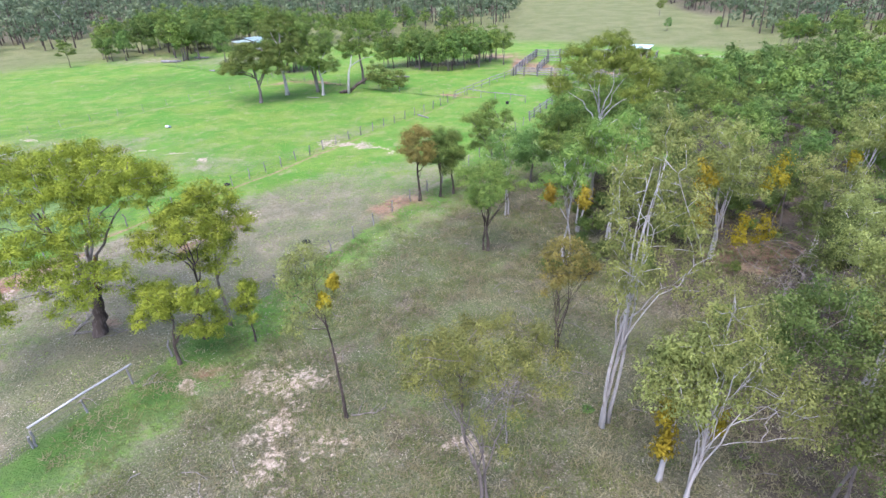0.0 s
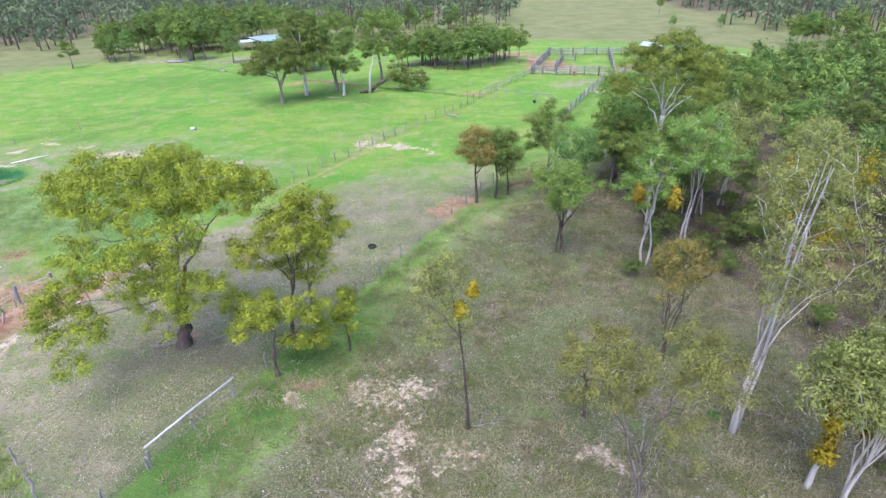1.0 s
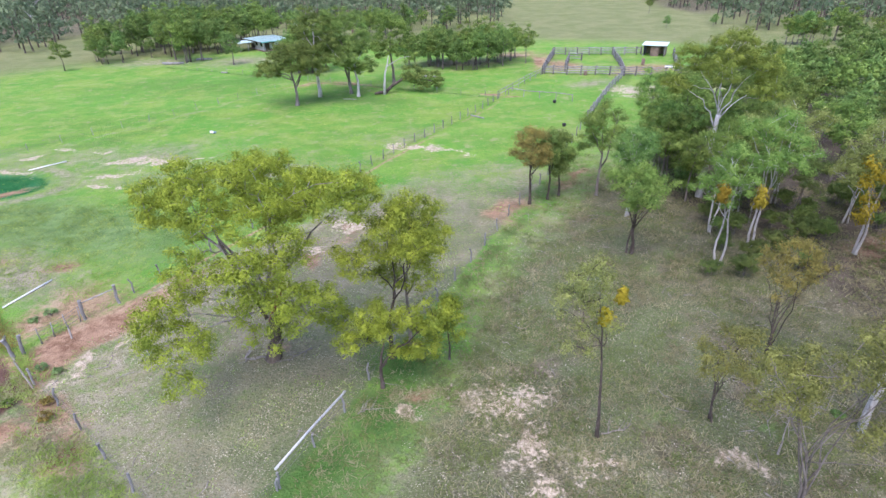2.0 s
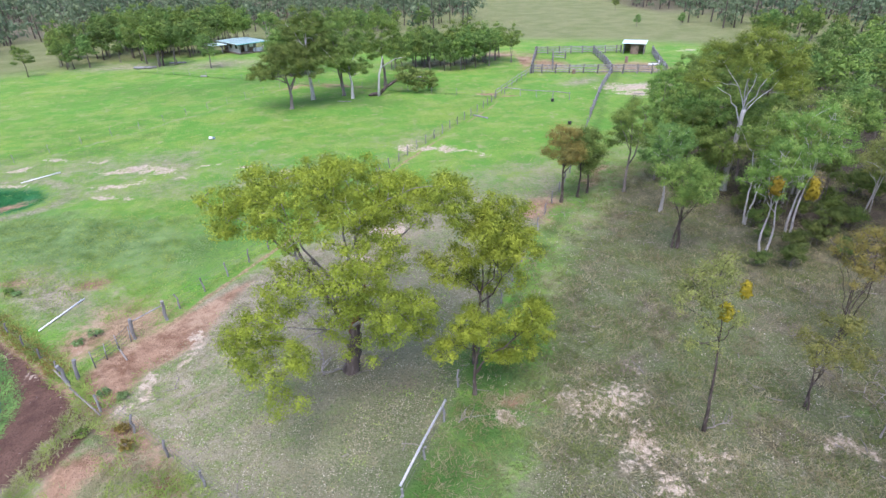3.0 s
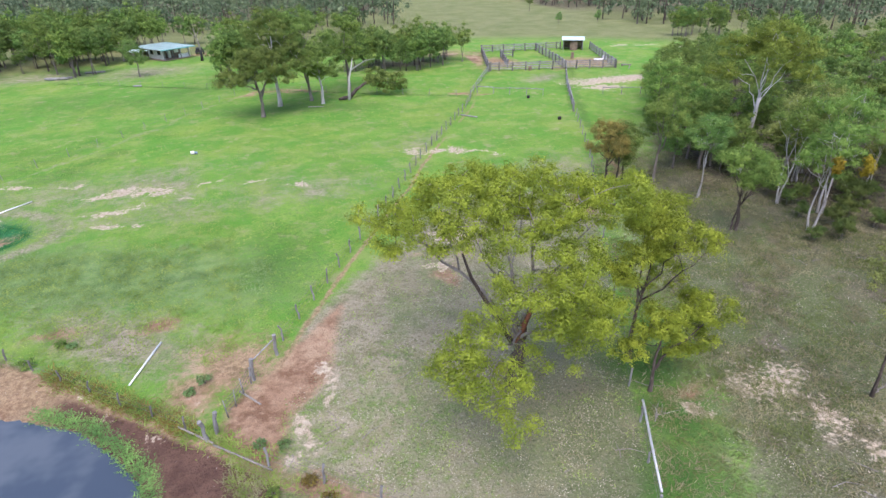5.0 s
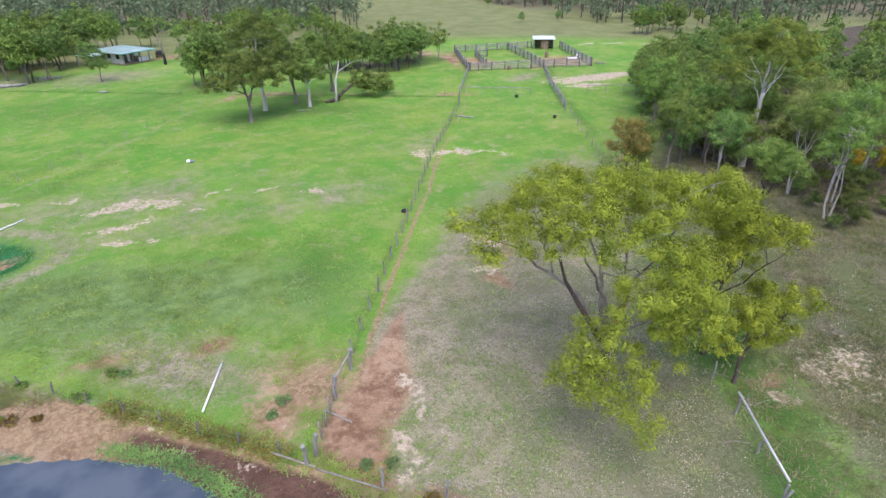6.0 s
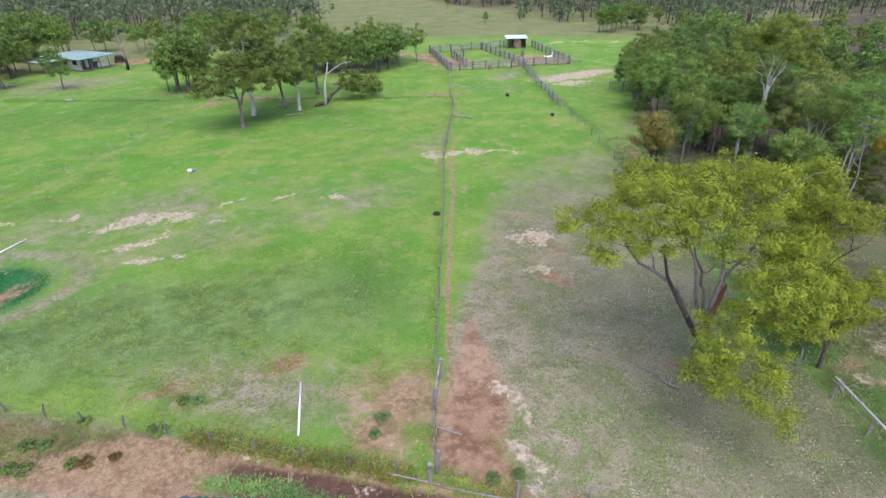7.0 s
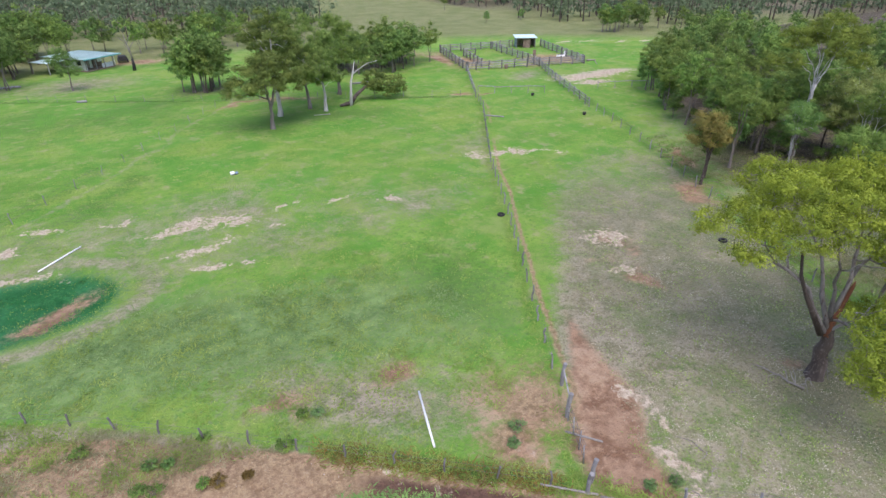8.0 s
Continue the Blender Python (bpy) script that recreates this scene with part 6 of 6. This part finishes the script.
tufts("pasture_grass", scatter(8500, -58, 2, 34, 82, in_pasture, 206, 1.6), 5, 0.12, 0.03, 0.5, BLADE, "lush green grass tussocks in the pasture", 6)
tufts("bank_grass", scatter(7000, -58, -20, 14, 47, lambda x, y: before_fence(x, y) & (shore_depth(x, y) < -3.2), 207, 2.5), 8, 0.2, 0.018, 0.4, STRAW, "yellowed tussocks on the dam bank", 7)
tufts("bank_weeds", scatter(5600, -58, -22, 14, 47, lambda x, y: before_fence(x, y) & (shore_depth(x, y) < -3.4), 208, 2.5), 8, 0.22, 0.02, 0.4, BLADE, "green tussocks on the dam bank", 8, "weeds")
tufts("fence_grass", [(x + 0.35 * math.sin(i * 7.1), y + 0.3 * math.cos(i * 5.3)) for i, (x, y) in enumerate(along([(-40.5, 35.2), (-36, 31.0), (-33.4, 28.5)], 0.05))], 8, 0.25, 0.024, 0.5, SEDGE, "rank brown-green grass along the track fence", 9)
tufts("fence_grass", [(x + 0.45 * math.sin(i * 3.1), y + 0.4 * math.cos(i * 4.3)) for i, (x, y) in enumerate(along([(-40.5, 35.3), (-36, 31.1), (-30.6, 25.6)], 0.04))], 8, 0.25, 0.024, 0.5, BLADE, "rank green grass along the track fence", 10)
tufts("fence_grass", [(x - 0.35 + 0.3 * math.sin(i * 3.1), y + 0.3 * math.cos(i * 4.3)) for i, (x, y) in enumerate(along(CENTRE[:8], 0.16))], 6, 0.2, 0.028, 0.4, BLADE, "long green grass along the centre fence", 11)
tufts("fence_grass", [(x + 0.3 * math.sin(i * 3.1), y + 0.3 * math.cos(i * 4.3)) for i, (x, y) in enumerate(along([(-58.0, 120.0), (-37.5, 107.0), (-27.5, 100.8), (-7.3, 88.5), (1.6, 83.0)], 0.12))], 7, 0.24, 0.04, 0.5, LEAF_FRESH, "long dark grass along the far fence", 14)
tufts("reeds", scatter(3500, -58, -45, 50, 60, lambda x, y: (blob(x, y, -51.5, 54.9, 5.4, 3.4) > 0.5) & (blob(x, y, -49.2, 53.7, 2.2, 0.8, 25) < 0.5), 209, 1.5), 6, 0.08, 0.03, 0.3, WATERWEED, "bright green water plants filling a small dam", 12, "reeds")
shore_spots = [(x + 0.3 * math.sin(i * 2.3) + 0.3, y + 0.28 * math.cos(i * 3.7) + 0.3) for i, (x, y) in enumerate(along([(-40.8, 32.3), (-38.4, 30.6), (-36.4, 28.1), (-35.4, 26.4), (-35.2, 23.6)], 0.02))]
tufts("water_weeds", shore_spots, 7, 0.16, 0.03, 0.4, LEAF_FRESH, "low green weeds along the water's edge", 13, "weeds")


def shrub(name, x, y, r, material, label, seed, tall=1.0):
    rng = random.Random(seed)
    root = thing(name, (x, y, ground_z(x, y)), label, "shrub")
    stems_v, stems_f, c = [], [], []
    for k in range(7):
        a = k * 0.9 + rng.uniform(-0.3, 0.3)
        tip = Vector((math.cos(a) * r * 0.6, math.sin(a) * r * 0.6, r * tall * rng.uniform(0.25, 0.8)))
        tube_into(stems_v, stems_f, curve((0, 0, -0.05), (tip.x * 0.2, tip.y * 0.2, tip.z * 0.7), tip, 4), [0.025, 0.02, 0.014, 0.008], 4)
        c.append(tip)
    part("stems", raw_mesh("stems", stems_v, stems_f), BARK_GREY, root)
    part("foliage", leaf_mesh("foliage", c, [r * 0.55] * len(c), 55, 0.1, 0.022, 0.6, -0.6, seed, material), None, root)


for k, (x, y, r, m, label) in enumerate(((-46.6, 38.3, 0.55, LEAF_FRESH, "small round green shrub on the dirt track"), (-46.0, 38.0, 0.45, LEAF_FRESH, "small green shrub on the dirt track"), (-41.65, 36.25, 0.7, LEAF_GREEN, "dense dark green shrub at the fence line"),
                                         (-43.4, 35.7, 0.4, SEDGE, "rusty brown sedge clump on the track"), (-44.5, 36.0, 0.6, SEDGE, "rusty brown sedge clump on the track"), (-45.0, 36.2, 0.5, LEAF_GREEN, "low green shrub beside the sedge"),
                                         (-46.7, 36.8, 0.75, LEAF_GREEN, "low green shrub on the bank"), (-47.2, 37.2, 0.6, LEAF_GREEN, "low green shrub on the bank"), (-39.8, 37.3, 0.5, WEED, "grey-blue thistle clump in the pasture"),
                                         (-40.4, 37.6, 0.5, LEAF_GREEN, "green weed clump in the pasture"), (-32.9, 31.6, 0.7, WEED, "grey-blue thistle clump on bare soil"), (-33.6, 31.0, 0.5, WEED, "grey-blue thistle clump on bare soil"), (-44.4, 38.6, 0.5, LEAF_GREEN, "green weed clump by the fence"),
                                         (-49.0, 40.6, 0.7, LEAF_GREEN, "low green shrub beside the track"), (-28.8, 23.7, 0.6, SEDGE, "brown sedge clump on the dam bank"), (-28.2, 22.5, 0.6, SEDGE, "brown sedge clump on the dam bank"),
                                         (-30.2, 23.2, 0.5, LEAF_GREEN, "green tussock on the dam bank"), (-29.6, 26.0, 0.5, WEED, "green weeds in the paddock corner"), (-30.6, 26.4, 0.5, WEED, "green weeds in the paddock corner"), (7.6, 19.6, 0.5, LEAF_FRESH, "blue-green seedling under the white gum"), (4.6, 14.3, 1.1, LEAF_RUST, "rusty brown low shrub in dry scrub"), (6.0, 14.0, 0.9, LEAF_RUST, "rusty brown low shrub in dry scrub"), (13.2, 16.8, 1.2, LEAF_SHADE, "dark olive low shrub at the wood's edge"))):
    shrub("shrub", x, y, r * 0.62, m, label, 500 + k)


def stones(count, seed, x0, x1, y0, y1, keep, size, material, label, name):
    rng = random.Random(seed)
    v, f = [], []
    spots = scatter(count, x0, x1, y0, y1, keep, seed, 2.0)
    for x, y in spots:
        r, z = size * rng.uniform(0.4, 1.3), ground_z(x, y)
        s = len(v)
        for dx, dy, dz in ((1, 0, 0), (0.2, 1, 0), (-0.9, 0.3, 0), (-0.2, -1, 0), (0.1, 0.1, 0.7)):
            v.append((x + dx * r * rng.uniform(0.7, 1.2), y + dy * r * rng.uniform(0.7, 1.2), z + dz * r - 0.01))
        f += [(s, s + 1, s + 4), (s + 1, s + 2, s + 4), (s + 2, s + 3, s + 4), (s + 3, s, s + 4)]
    ob = part(name, raw_mesh(name, v, f), material, None)
    tagged(ob, label, "stones", kind="stuff")


stones(130, 301, -12, 12, 13, 26, in_clearing, 0.045, STONE, "small pale stones scattered over dry ground", "stones")
stones(120, 302, -52, -30, 23, 44, before_fence, 0.035, STONE, "small pale stones on the dirt track", "stones")


def sticks(count, seed, x0, x1, y0, y1, keep, label):
    """Fallen twigs and small branches on the ground, one mesh."""
    rng = random.Random(seed)
    v, f = [], []
    for x, y in scatter(count, x0, x1, y0, y1, keep, seed, 3.0):
        a, l, z = rng.uniform(0, 6.28), rng.uniform(0.3, 1.3), ground_z(x, y) + 0.03
        b = a + rng.uniform(-0.5, 0.5)
        tube_into(v, f, [(x, y, z), (x + math.cos(a) * l * 0.5, y + math.sin(a) * l * 0.5, z + 0.05), (x + math.cos(b) * l, y + math.sin(b) * l, z)], [0.022, 0.018, 0.008], 4)
    ob = part("fallen_twigs", raw_mesh("fallen_twigs", v, f), DEADWOOD, None)
    tagged(ob, label, "twigs", kind="stuff")


sticks(110, 303, -14, 26, 13, 50, in_clearing, "grey twigs and fallen sticks over the clearing")
sticks(24, 304, -30, -10, 16, 34, in_paddock, "small grey twigs under the broad tree")
